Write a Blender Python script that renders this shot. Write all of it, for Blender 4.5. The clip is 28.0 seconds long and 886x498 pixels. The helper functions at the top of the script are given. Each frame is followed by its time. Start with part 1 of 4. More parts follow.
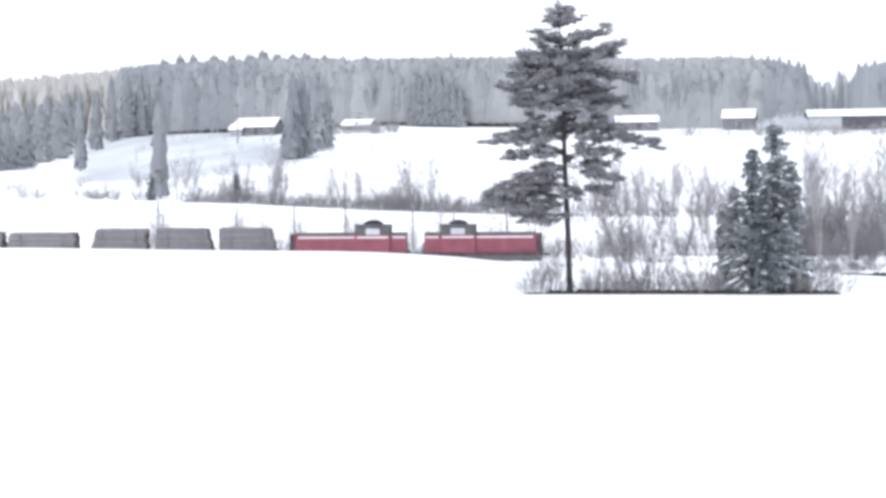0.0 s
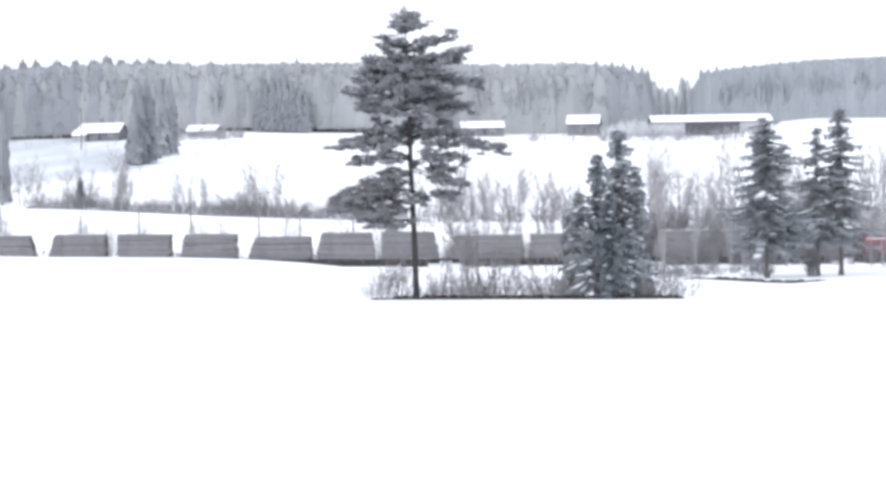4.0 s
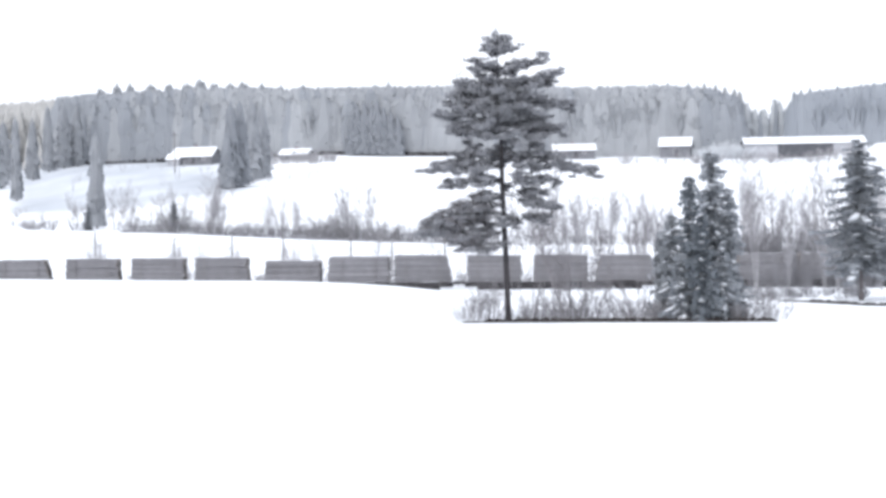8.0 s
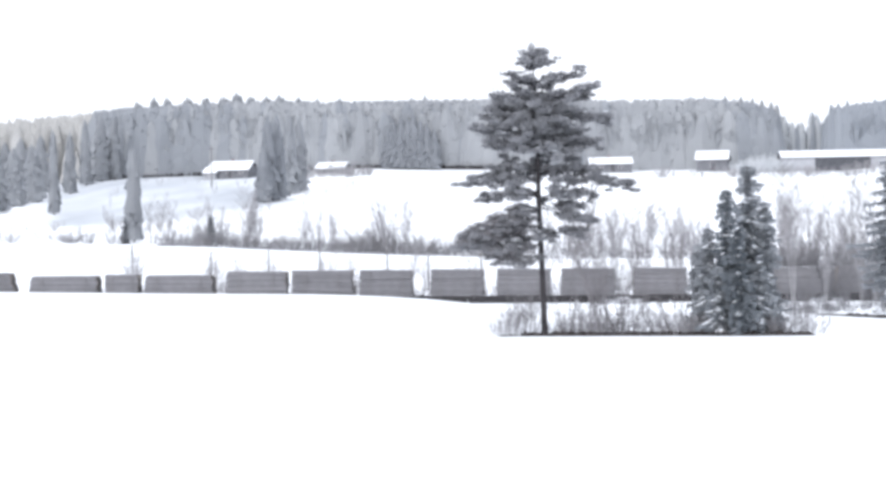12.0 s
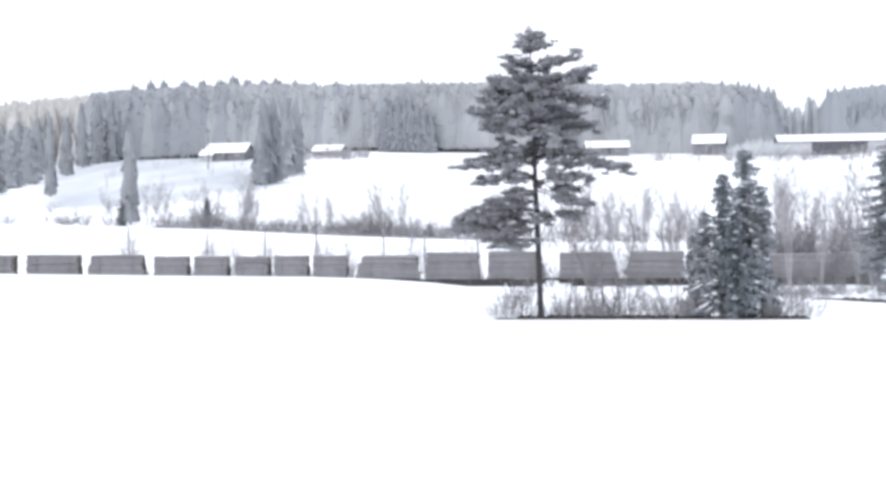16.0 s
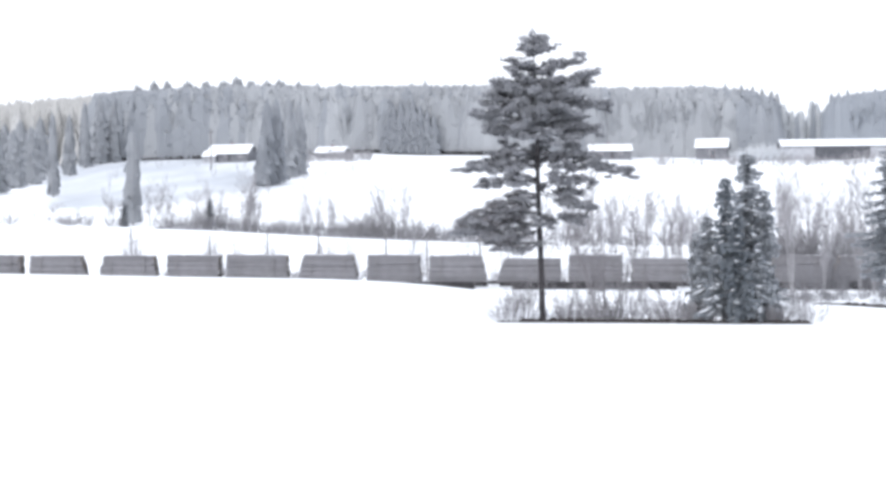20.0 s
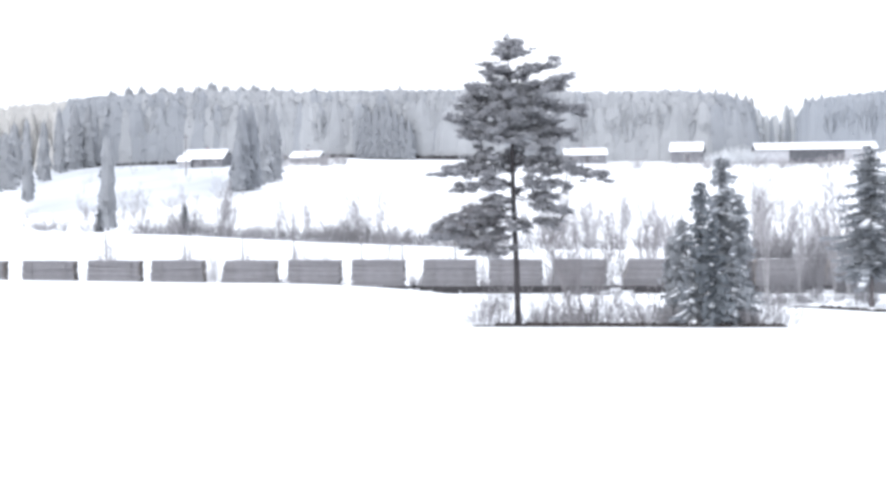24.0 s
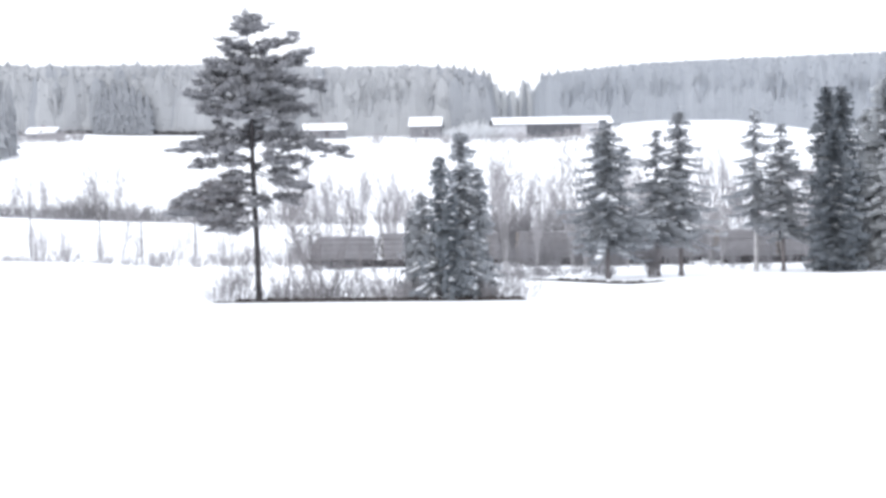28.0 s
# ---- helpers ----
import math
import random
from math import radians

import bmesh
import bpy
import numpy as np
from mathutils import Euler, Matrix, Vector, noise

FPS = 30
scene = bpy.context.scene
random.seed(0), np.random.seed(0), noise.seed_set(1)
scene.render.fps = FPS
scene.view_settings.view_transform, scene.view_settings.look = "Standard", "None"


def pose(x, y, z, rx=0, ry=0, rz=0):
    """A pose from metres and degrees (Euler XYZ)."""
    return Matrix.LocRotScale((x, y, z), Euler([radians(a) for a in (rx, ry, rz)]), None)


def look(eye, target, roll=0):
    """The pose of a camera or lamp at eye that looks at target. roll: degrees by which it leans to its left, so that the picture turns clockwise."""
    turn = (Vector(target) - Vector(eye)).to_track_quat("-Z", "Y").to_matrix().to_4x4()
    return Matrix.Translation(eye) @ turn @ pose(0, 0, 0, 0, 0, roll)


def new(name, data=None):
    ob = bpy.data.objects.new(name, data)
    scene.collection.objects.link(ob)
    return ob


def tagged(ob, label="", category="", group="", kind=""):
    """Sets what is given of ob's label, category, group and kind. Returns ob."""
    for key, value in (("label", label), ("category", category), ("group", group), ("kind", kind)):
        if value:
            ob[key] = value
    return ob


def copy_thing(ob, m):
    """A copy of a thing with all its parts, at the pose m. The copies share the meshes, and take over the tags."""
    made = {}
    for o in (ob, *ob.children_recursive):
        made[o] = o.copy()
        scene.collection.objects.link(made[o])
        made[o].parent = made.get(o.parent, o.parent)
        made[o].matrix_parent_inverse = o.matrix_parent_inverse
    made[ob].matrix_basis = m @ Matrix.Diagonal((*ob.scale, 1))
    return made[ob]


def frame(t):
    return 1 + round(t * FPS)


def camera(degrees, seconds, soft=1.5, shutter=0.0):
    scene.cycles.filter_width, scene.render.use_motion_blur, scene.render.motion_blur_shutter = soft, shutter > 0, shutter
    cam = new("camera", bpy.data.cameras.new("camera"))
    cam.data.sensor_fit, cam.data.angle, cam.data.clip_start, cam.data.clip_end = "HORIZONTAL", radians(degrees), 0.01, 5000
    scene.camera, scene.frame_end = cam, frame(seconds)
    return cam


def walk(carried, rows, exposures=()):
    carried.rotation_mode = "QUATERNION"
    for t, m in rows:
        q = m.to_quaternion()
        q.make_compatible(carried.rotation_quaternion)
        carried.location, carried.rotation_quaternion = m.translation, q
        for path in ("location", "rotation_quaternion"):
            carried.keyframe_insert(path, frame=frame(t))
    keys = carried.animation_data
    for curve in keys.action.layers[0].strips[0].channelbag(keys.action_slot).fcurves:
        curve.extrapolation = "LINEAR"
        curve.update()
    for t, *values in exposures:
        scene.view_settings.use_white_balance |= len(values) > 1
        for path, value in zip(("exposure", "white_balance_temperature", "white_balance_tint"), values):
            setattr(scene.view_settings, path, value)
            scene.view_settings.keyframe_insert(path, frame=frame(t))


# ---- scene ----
cam = camera(22.0, 28.0, soft=3.4)
EYE = Vector((0.0, 0.0, 6.2))
# seconds, bearing, tilt and lean of the hand-held view, in degrees
LOOKS = [
    (0.0, -3.484, -1.097, -0.83),
    (0.5, -2.645, -1.147, -1.04),
    (1.0, -1.396, -0.614, -1.10),
    (1.5, 0.598, -0.857, -0.72),
    (2.0, 1.081, -0.908, -1.01),
    (2.5, 0.564, -1.303, -1.08),
    (4.5, 0.293, -0.909, -0.92),
    (5.0, -0.014, -0.808, -0.93),
    (5.5, -0.388, -0.642, -0.90),
    (6.0, -0.761, -0.711, -1.04),
    (6.5, -1.128, -0.526, -1.19),
    (7.0, -1.306, -0.333, -1.17),
    (7.5, -1.571, -0.282, -1.15),
    (8.0, -1.920, -0.396, -1.07),
    (8.5, -1.480, -0.531, -0.99),
    (9.0, -1.761, -0.753, -1.02),
    (9.5, -1.844, -0.546, -0.95),
    (10.0, -2.109, -0.319, -1.11),
    (10.5, -2.617, -0.279, -1.16),
    (11.0, -2.661, -0.147, -1.20),
    (11.5, -2.668, 0.053, -1.10),
    (12.0, -2.827, -0.040, -1.06),
    (12.5, -2.912, -0.084, -0.96),
    (14.5, -2.562, -0.038, -0.93),
    (15.0, -2.453, -0.236, -0.91),
    (15.5, -2.636, -0.229, -0.94),
    (16.0, -2.744, -0.469, -0.89),
    (16.5, -2.816, -0.447, -0.90),
    (17.0, -2.808, -0.396, -0.96),
    (17.5, -2.849, -0.559, -0.88),
    (18.0, -2.824, -0.603, -0.68),
    (18.5, -2.936, -0.508, -0.74),
    (19.0, -3.171, -0.305, -0.77),
    (19.5, -2.831, -0.195, -0.53),
    (20.0, -2.800, -0.405, -0.54),
    (20.5, -2.616, -0.637, -0.34),
    (21.0, -2.301, -0.500, -0.28),
    (21.5, -2.448, -0.272, -0.59),
    (23.5, -2.162, 0.182, -0.73),
    (24.0, -2.181, -0.300, -0.72),
    (24.5, -1.658, -0.718, -0.69),
    (25.0, -1.087, -1.034, -0.77),
    (25.5, -0.321, -1.300, -0.90),
    (26.0, 0.331, -1.411, -1.11),
    (26.5, 0.734, -1.538, -1.17),
    (27.0, 1.264, -1.187, -1.20),
    (27.5, 2.837, -1.124, -1.31),
    (28.0, 4.325, -1.028, -1.14),
]


def way(bearing, tilt):
    b, e = radians(bearing), radians(tilt)
    return Vector((math.sin(b) * math.cos(e), math.cos(b) * math.cos(e), math.sin(e)))


walk(cam, [(t, look(EYE, EYE + 100 * way(b, e), lean)) for t, b, e, lean in LOOKS], [(0.0, 1.03, 6150, 11), (21.5, 1.06, 6150, 11), (23.8, 1.28, 6150, 11), (25.0, 1.30, 6200, 11), (27.0, 1.29, 6230, 11), (28.0, 1.19, 6230, 11)])

# ---- light: a white overcast winter day ----
world = bpy.data.worlds.new("overcast_sky")
scene.world = world
world.use_nodes = True
wn, wl = world.node_tree.nodes, world.node_tree.links
sky = wn.new("ShaderNodeTexSky")
sky.sky_type, sky.sun_disc = "NISHITA", False
sky.sun_elevation, sky.sun_rotation = radians(24), radians(205)
sky.air_density, sky.dust_density = 1.0, 4.0
pale = wn.new("ShaderNodeHueSaturation")
pale.inputs["Saturation"].default_value = 0.22
wl.new(sky.outputs["Color"], pale.inputs["Color"])
cloud = wn.new("ShaderNodeMix")  # the even white of the cloud cover over the clear-sky gradient
cloud.data_type, cloud.blend_type = "RGBA", "MIX"
cloud.inputs["Factor"].default_value = 0.8
cloud.inputs["B"].default_value = (7.2, 7.35, 7.6, 1)
wl.new(pale.outputs["Color"], cloud.inputs["A"])
wl.new(cloud.outputs["Result"], wn["Background"].inputs["Color"])
wn["Background"].inputs["Strength"].default_value = 0.10
sun = new("sun", bpy.data.lights.new("sun", "SUN"))
sun.data.energy, sun.data.angle, sun.data.color = 0.6, radians(40), (1.0, 0.97, 0.93)
sun.matrix_basis = look((-40, -90, 50), (0, 0, 0))


# ---- materials ----
def mat(name, low, high, rough=0.8, size=4.0, metal=0.0, bump=0.0, island=0.0, fine=30.0, thin=0.0):
    """A surface whose colour wanders between low and high at two scales."""
    m = bpy.data.materials.new(name)
    m.use_nodes = True
    n, l = m.node_tree.nodes, m.node_tree.links
    b = n["Principled BSDF"]
    co = n.new("ShaderNodeTexCoord")
    big, small = n.new("ShaderNodeTexNoise"), n.new("ShaderNodeTexNoise")
    big.inputs["Scale"].default_value, small.inputs["Scale"].default_value = size, fine
    big.inputs["Detail"].default_value = 4
    for t in (big, small):
        l.new(co.outputs["Object"], t.inputs["Vector"])
    add = n.new("ShaderNodeMath")
    add.operation = "MULTIPLY_ADD"
    l.new(small.outputs["Fac"], add.inputs[0])
    add.inputs[1].default_value = 0.5
    l.new(big.outputs["Fac"], add.inputs[2])
    last = add.outputs[0]
    if island:
        geo = n.new("ShaderNodeNewGeometry")
        mix = n.new("ShaderNodeMath")
        mix.operation = "MULTIPLY_ADD"
        l.new(geo.outputs["Random Per Island"], mix.inputs[0])
        mix.inputs[1].default_value = island
        l.new(last, mix.inputs[2])
        last = mix.outputs[0]
    span = n.new("ShaderNodeMapRange")
    span.inputs["From Min"].default_value, span.inputs["From Max"].default_value = 0.5, 1.0 + island
    l.new(last, span.inputs["Value"])
    ramp = n.new("ShaderNodeMix")
    ramp.data_type = "RGBA"
    ramp.inputs["A"].default_value, ramp.inputs["B"].default_value = (*low, 1), (*high, 1)
    l.new(span.outputs["Result"], ramp.inputs["Factor"])
    l.new(ramp.outputs["Result"], b.inputs["Base Color"])
    b.inputs["Roughness"].default_value, b.inputs["Metallic"].default_value = rough, metal
    b.inputs["Specular IOR Level"].default_value = 0.25
    if thin:
        leaf, both = n.new("ShaderNodeBsdfTranslucent"), n.new("ShaderNodeMixShader")
        l.new(ramp.outputs["Result"], leaf.inputs["Color"])
        both.inputs["Fac"].default_value = thin
        l.new(b.outputs["BSDF"], both.inputs[1])
        l.new(leaf.outputs["BSDF"], both.inputs[2])
        l.new(both.outputs["Shader"], n["Material Output"].inputs["Surface"])
    if bump:
        bm = n.new("ShaderNodeBump")
        bm.inputs["Strength"].default_value, bm.inputs["Distance"].default_value = bump, 0.05
        l.new(add.outputs[0], bm.inputs["Height"])
        l.new(bm.outputs["Normal"], b.inputs["Normal"])
    return m


SNOW = mat("snow_field", (0.84, 0.86, 0.90), (0.90, 0.91, 0.93), 0.9, 0.05, bump=0.2, fine=0.6)


def dull_slope_snow(m):
    """Grey the snow where the ground's mask says so; the slope's duller light is painted."""
    n, l = m.node_tree.nodes, m.node_tree.links
    at, grain, amount, mix = n.new("ShaderNodeAttribute"), n.new("ShaderNodeTexNoise"), n.new("ShaderNodeMath"), n.new("ShaderNodeMix")
    at.attribute_name = "slope_dull"
    grain.inputs["Scale"].default_value, grain.inputs["Detail"].default_value = 0.07, 6
    flatten = n.new("ShaderNodeMapping")
    flatten.inputs["Scale"].default_value = (1.0, 0.16, 1.0)
    l.new(n["Texture Coordinate"].outputs["Object"], flatten.inputs["Vector"])
    l.new(flatten.outputs["Vector"], grain.inputs["Vector"])
    amount.operation = "MULTIPLY"
    l.new(at.outputs["Fac"], amount.inputs[0])
    l.new(grain.outputs["Fac"], amount.inputs[1])
    mix.data_type = "RGBA"
    b = n["Principled BSDF"]
    l.new(b.inputs["Base Color"].links[0].from_socket, mix.inputs["A"])
    mix.inputs["B"].default_value = (0.20, 0.23, 0.275, 1)
    l.new(amount.outputs[0], mix.inputs["Factor"])
    l.new(mix.outputs["Result"], b.inputs["Base Color"])


dull_slope_snow(SNOW)
SNOW_PAD = mat("snow_pad", (0.80, 0.83, 0.88), (0.9, 0.91, 0.93), 0.9, 1.0, fine=6)
PINE_BARK = mat("pine_bark", (0.025, 0.024, 0.027), (0.06, 0.055, 0.058), 0.95, 1.5, bump=0.6, fine=14)
SPRUCE_BARK = mat("spruce_bark", (0.09, 0.082, 0.085), (0.18, 0.165, 0.168), 0.95, 1.5, bump=0.5, fine=14)
BIRCH_BARK = mat("birch_bark", (0.24, 0.235, 0.24), (0.5, 0.49, 0.5), 0.8, 1.2, fine=9)
TWIG = mat("bare_twig", (0.145, 0.138, 0.147), (0.28, 0.267, 0.279), 0.9, 1.0, island=0.6, fine=8)
TWIG_FROST = mat("frosted_twig", (0.255, 0.249, 0.263), (0.44, 0.431, 0.448), 0.9, 1.0, island=0.6, fine=8)
SCRUB = mat("scrub_twig", (0.152, 0.150, 0.162), (0.285, 0.28, 0.296), 0.9, 1.0, island=0.6, fine=8)
RIME = mat("rimed_twig", (0.55, 0.565, 0.59), (0.72, 0.735, 0.755), 0.9, 1.0, island=0.5, fine=8)
# Mist and haze before the farther spruces are painted into these two tones.
MIST_NEEDLE = mat("pale_misted_spruce_needle", (0.5, 0.52, 0.545), (0.66, 0.68, 0.70), 0.8, 0.5, island=0.7, fine=5, thin=0.25)
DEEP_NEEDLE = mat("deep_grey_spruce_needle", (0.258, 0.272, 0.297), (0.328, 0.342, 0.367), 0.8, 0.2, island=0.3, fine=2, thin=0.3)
HEDGE = mat("hedge_twig", (0.19, 0.184, 0.193), (0.36, 0.35, 0.36), 0.9, 1.0, island=0.6, fine=8)
SPRUCE_DARK = mat("dark_spruce_needle", (0.14, 0.157, 0.178), (0.275, 0.298, 0.325), 0.75, 0.5, island=0.7, fine=5, thin=0.2)
# Far paler than pine green: the haze before the tree is painted in.
PINE_NEEDLE = mat("hazed_pine_needle", (0.222, 0.226, 0.245), (0.43, 0.435, 0.458), 0.75, 0.6, island=0.7, fine=5, thin=0.3)
SPRUCE_NEEDLE = mat("spruce_needle", (0.225, 0.242, 0.265), (0.41, 0.43, 0.46), 0.75, 0.6, island=0.7, fine=5, thin=0.2)
SPRUCE_MID = mat("grey_spruce_needle", (0.245, 0.262, 0.285), (0.42, 0.44, 0.468), 0.78, 0.5, island=0.7, fine=5, thin=0.25)
SPRUCE_FROST = mat("frosted_spruce_needle", (0.29, 0.305, 0.328), (0.45, 0.468, 0.495), 0.8, 0.4, island=0.7, fine=4, thin=0.3)
# Haze over the slope is part of this spruce colour.
SLOPE_NEEDLE = mat("hazed_spruce_needle", (0.305, 0.317, 0.34), (0.38, 0.393, 0.416), 0.8, 0.2, island=0.3, fine=2, thin=0.35)
# Distance haze is put into the pale colours of these four woods.
FOREST = mat("hazed_forest", (0.32, 0.331, 0.351), (0.438, 0.45, 0.469), 0.85, 0.03, island=0.5, fine=0.2, thin=0.25)
FOREST_DEEP = mat("darker_hazed_forest", (0.29, 0.306, 0.333), (0.36, 0.376, 0.403), 0.85, 0.03, island=0.5, fine=0.2, thin=0.25)
FOREST_FAR = mat("far_hazed_forest", (0.30, 0.321, 0.355), (0.375, 0.396, 0.43), 0.85, 0.03, island=0.5, fine=0.1, thin=0.25)
FOREST_LIGHT = mat("far_hazed_pale_forest", (0.50, 0.496, 0.488), (0.57, 0.564, 0.553), 0.85, 0.03, island=0.08, fine=0.1, thin=0.25)
LOG = mat("log_bark", (0.160, 0.158, 0.168), (0.255, 0.249, 0.263), 0.9, 1.5, island=0.8, bump=0.4, fine=12)
STEEL = mat("dark_steel", (0.025, 0.024, 0.026), (0.06, 0.057, 0.06), 0.85, 1.5, fine=10)
STAKE_STEEL = mat("dull_grey_stake_steel", (0.17, 0.163, 0.168), (0.26, 0.25, 0.256), 0.8, 1.5, fine=10)
RAIL_STEEL = mat("rail_steel", (0.12, 0.10, 0.09), (0.25, 0.22, 0.20), 0.4, 1.5, 0.8, fine=10)
RED = mat("red_paint", (0.165, 0.05, 0.072), (0.245, 0.078, 0.105), 0.5, 0.8, fine=9)
CREAM = mat("pale_stripe_paint", (0.50, 0.45, 0.47), (0.66, 0.61, 0.62), 0.5, 1.0, fine=9)
GREY_PAINT = mat("dark_grey_paint", (0.06, 0.058, 0.065), (0.12, 0.117, 0.125), 0.55, 1.0, fine=9)
WALL_GREY = mat("grey_board_wall", (0.13, 0.133, 0.147), (0.21, 0.212, 0.228), 0.9, 0.8, fine=6)
WALL_PALE = mat("pale_board_wall", (0.32, 0.325, 0.35), (0.46, 0.465, 0.49), 0.9, 0.8, fine=6)
WALL_RED = mat("weathered_red_wall", (0.20, 0.14, 0.14), (0.30, 0.22, 0.21), 0.9, 0.8, fine=6)
POLE_WOOD = mat("pole_wood", (0.11, 0.105, 0.108), (0.22, 0.21, 0.21), 0.95, 1.5, fine=10)
# dark tone of the low lumps under the thicket and along the field edge
BANK_DARK = mat("dark_bank", (0.025, 0.022, 0.022), (0.06, 0.052, 0.05), 0.95, 0.6, fine=5)
BARN_BOARD = mat("dark_weathered_barn_board", (0.07, 0.072, 0.082), (0.12, 0.122, 0.134), 0.9, 0.8, fine=6)
GLASS = mat("window_glass", (0.10, 0.11, 0.12), (0.16, 0.17, 0.18), 0.1, 1.0)
MAROON = mat("grimy_maroon", (0.04, 0.03, 0.033), (0.10, 0.062, 0.068), 0.7, 1.2, fine=7)
CAB_GLASS = mat("cab_window_glass", (0.35, 0.37, 0.40), (0.5, 0.52, 0.55), 0.05, 1.0)
END_GRAIN = mat("sawn_log_end", (0.34, 0.27, 0.20), (0.5, 0.41, 0.32), 0.9, 2.0, island=0.6, fine=12)


# ---- mesh helpers ----
def ramp_of(v, knots):
    """Straight lines through (v, value) knots, level outside."""
    if v <= knots[0][0]:
        return knots[0][1]
    for (a, p), (b, q) in zip(knots, knots[1:]):
        if v <= b:
            return p + (q - p) * (v - a) / (b - a)
    return knots[-1][1]


def ease(a, b, v):
    s = min(1.0, max(0.0, (v - a) / (b - a)))
    return s * s * (3 - 2 * s)


class Soup:
    """Loose triangles and tubes gathered for one mesh."""

    def __init__(self):
        self.v, self.f, self.s = [], [], []

    def tri(self, a, b, c, slot=0):
        i = len(self.v)
        self.v += [tuple(a), tuple(b), tuple(c)]
        self.f.append((i, i + 1, i + 2))
        self.s.append(slot)

    def tube(self, pts, radii, sides=5, cap=False, slot=0, cap_slot=0):
        base = len(self.v)
        for k, (p, r) in enumerate(zip(pts, radii)):
            d = (pts[min(k + 1, len(pts) - 1)] - pts[max(k - 1, 0)]).normalized()
            side = d.cross(Vector((0.31, 0.95, 0.05)) if abs(d.z) > 0.9 else Vector((0, 0, 1))).normalized()
            up = side.cross(d)
            for j in range(sides):
                a = 2 * math.pi * j / sides
                self.v.append(tuple(p + r * (math.cos(a) * side + math.sin(a) * up)))
        for k in range(len(pts) - 1):
            for j in range(sides):
                a, b = base + k * sides + j, base + k * sides + (j + 1) % sides
                self.f.append((a, b, b + sides, a + sides))
                self.s.append(slot)
        if cap:
            n = len(pts) - 1
            self.f.append(tuple(base + j for j in range(sides))[::-1])
            self.f.append(tuple(base + n * sides + j for j in range(sides)))
            self.s += [cap_slot, cap_slot]

    def box(self, x0, x1, y0, y1, z0, z1, slot=0):
        i = len(self.v)
        self.v += [(x, y, z) for z in (z0, z1) for x, y in ((x0, y0), (x1, y0), (x1, y1), (x0, y1))]
        for q in ((3, 2, 1, 0), (4, 5, 6, 7), (0, 1, 5, 4), (1, 2, 6, 5), (2, 3, 7, 6), (3, 0, 4, 7)):
            self.f.append(tuple(i + k for k in q))
            self.s.append(slot)

    def prism(self, profile, x0, x1, slot=0):
        """A profile of (y, z) pairs drawn out along x."""
        i, n = len(self.v), len(profile)
        self.v += [(x, y, z) for x in (x0, x1) for y, z in profile]
        for k in range(n):
            self.f.append((i + k, i + (k + 1) % n, i + n + (k + 1) % n, i + n + k))
        self.f += [tuple(i + k for k in range(n))[::-1], tuple(i + n + k for k in range(n))]
        self.s += [slot] * (n + 2)

    def pad(self, c, rx, ry, rz, rng, slot=0):
        """A small uneven lump."""
        i = len(self.v)
        ring = []
        for k in range(6):
            a = k * math.pi / 3 + rng.uniform(-0.3, 0.3)
            s = rng.uniform(0.7, 1.15)
            ring.append((c[0] + rx * s * math.cos(a), c[1] + ry * s * math.sin(a), c[2] + rng.uniform(-0.2, 0.2) * rz))
        self.v += ring + [(c[0], c[1], c[2] + rz), (c[0], c[1], c[2] - 0.5 * rz)]
        for k in range(6):
            self.f += [(i + k, i + (k + 1) % 6, i + 6), (i + (k + 1) % 6, i + k, i + 7)]
            self.s += [slot, slot]

    def mesh(self, name, *materials, smooth=False):
        me = bpy.data.meshes.new(name)
        me.from_pydata(self.v, [], self.f)
        for m in materials:
            me.materials.append(m)
        if any(self.s):
            me.polygons.foreach_set("material_index", self.s)
        if smooth:
            me.polygons.foreach_set("use_smooth", [True] * len(self.f))
        me.update()
        return me


def part(name, soup, material, parent, label="", smooth=False, kind=""):
    me = soup if isinstance(soup, bpy.types.Mesh) else soup.mesh(name, *(material if isinstance(material, tuple) else (material,)), smooth=smooth)
    ob = new(name, me)
    ob.parent = parent
    return tagged(ob, label, kind=kind)


def thing(name, label, category, group="", kind=""):
    return tagged(new(name), label, category, group, kind)


# ---- the ground: one sheet of snow ----
TRACK_Y, GRADE = 239.0, -0.009


def level(x):
    """The lie of the land along the railway."""
    return 0.1 + GRADE * (x - 25)


def rail_z(x):
    return level(x) - 0.45


CREST = [(-256, 16.0), (-230, 16.6), (-196, 17.5), (-165, 18.3), (-135, 19.0), (-107, 19.6), (-97, 20.0), (-82, 20.7), (-67, 21.7), (-57, 22.5), (-45, 23.9), (-35, 25.2), (-24, 26.8), (10, 31.0)]
BANK = [(-256, 5.3), (-156, 2.5), (-81, -1.9), (0, -6.0), (100, -8.0), (275, -8.0)]
SLOPE = [(-258, 30), (-219, 30.5), (-196, 33.3), (-158, 33.7), (-81, 35.8), (-41, 34.4), (43, 32.2), (125, 31.6), (170, 36), (206, 35.5), (240, 31), (275, 30)]
HILL = [(-300, 44), (-256, 47), (-180, 52), (-100, 48), (90, 44), (107, 36), (121, 43), (169, 51), (207, 53), (275, 55), (400, 55)]


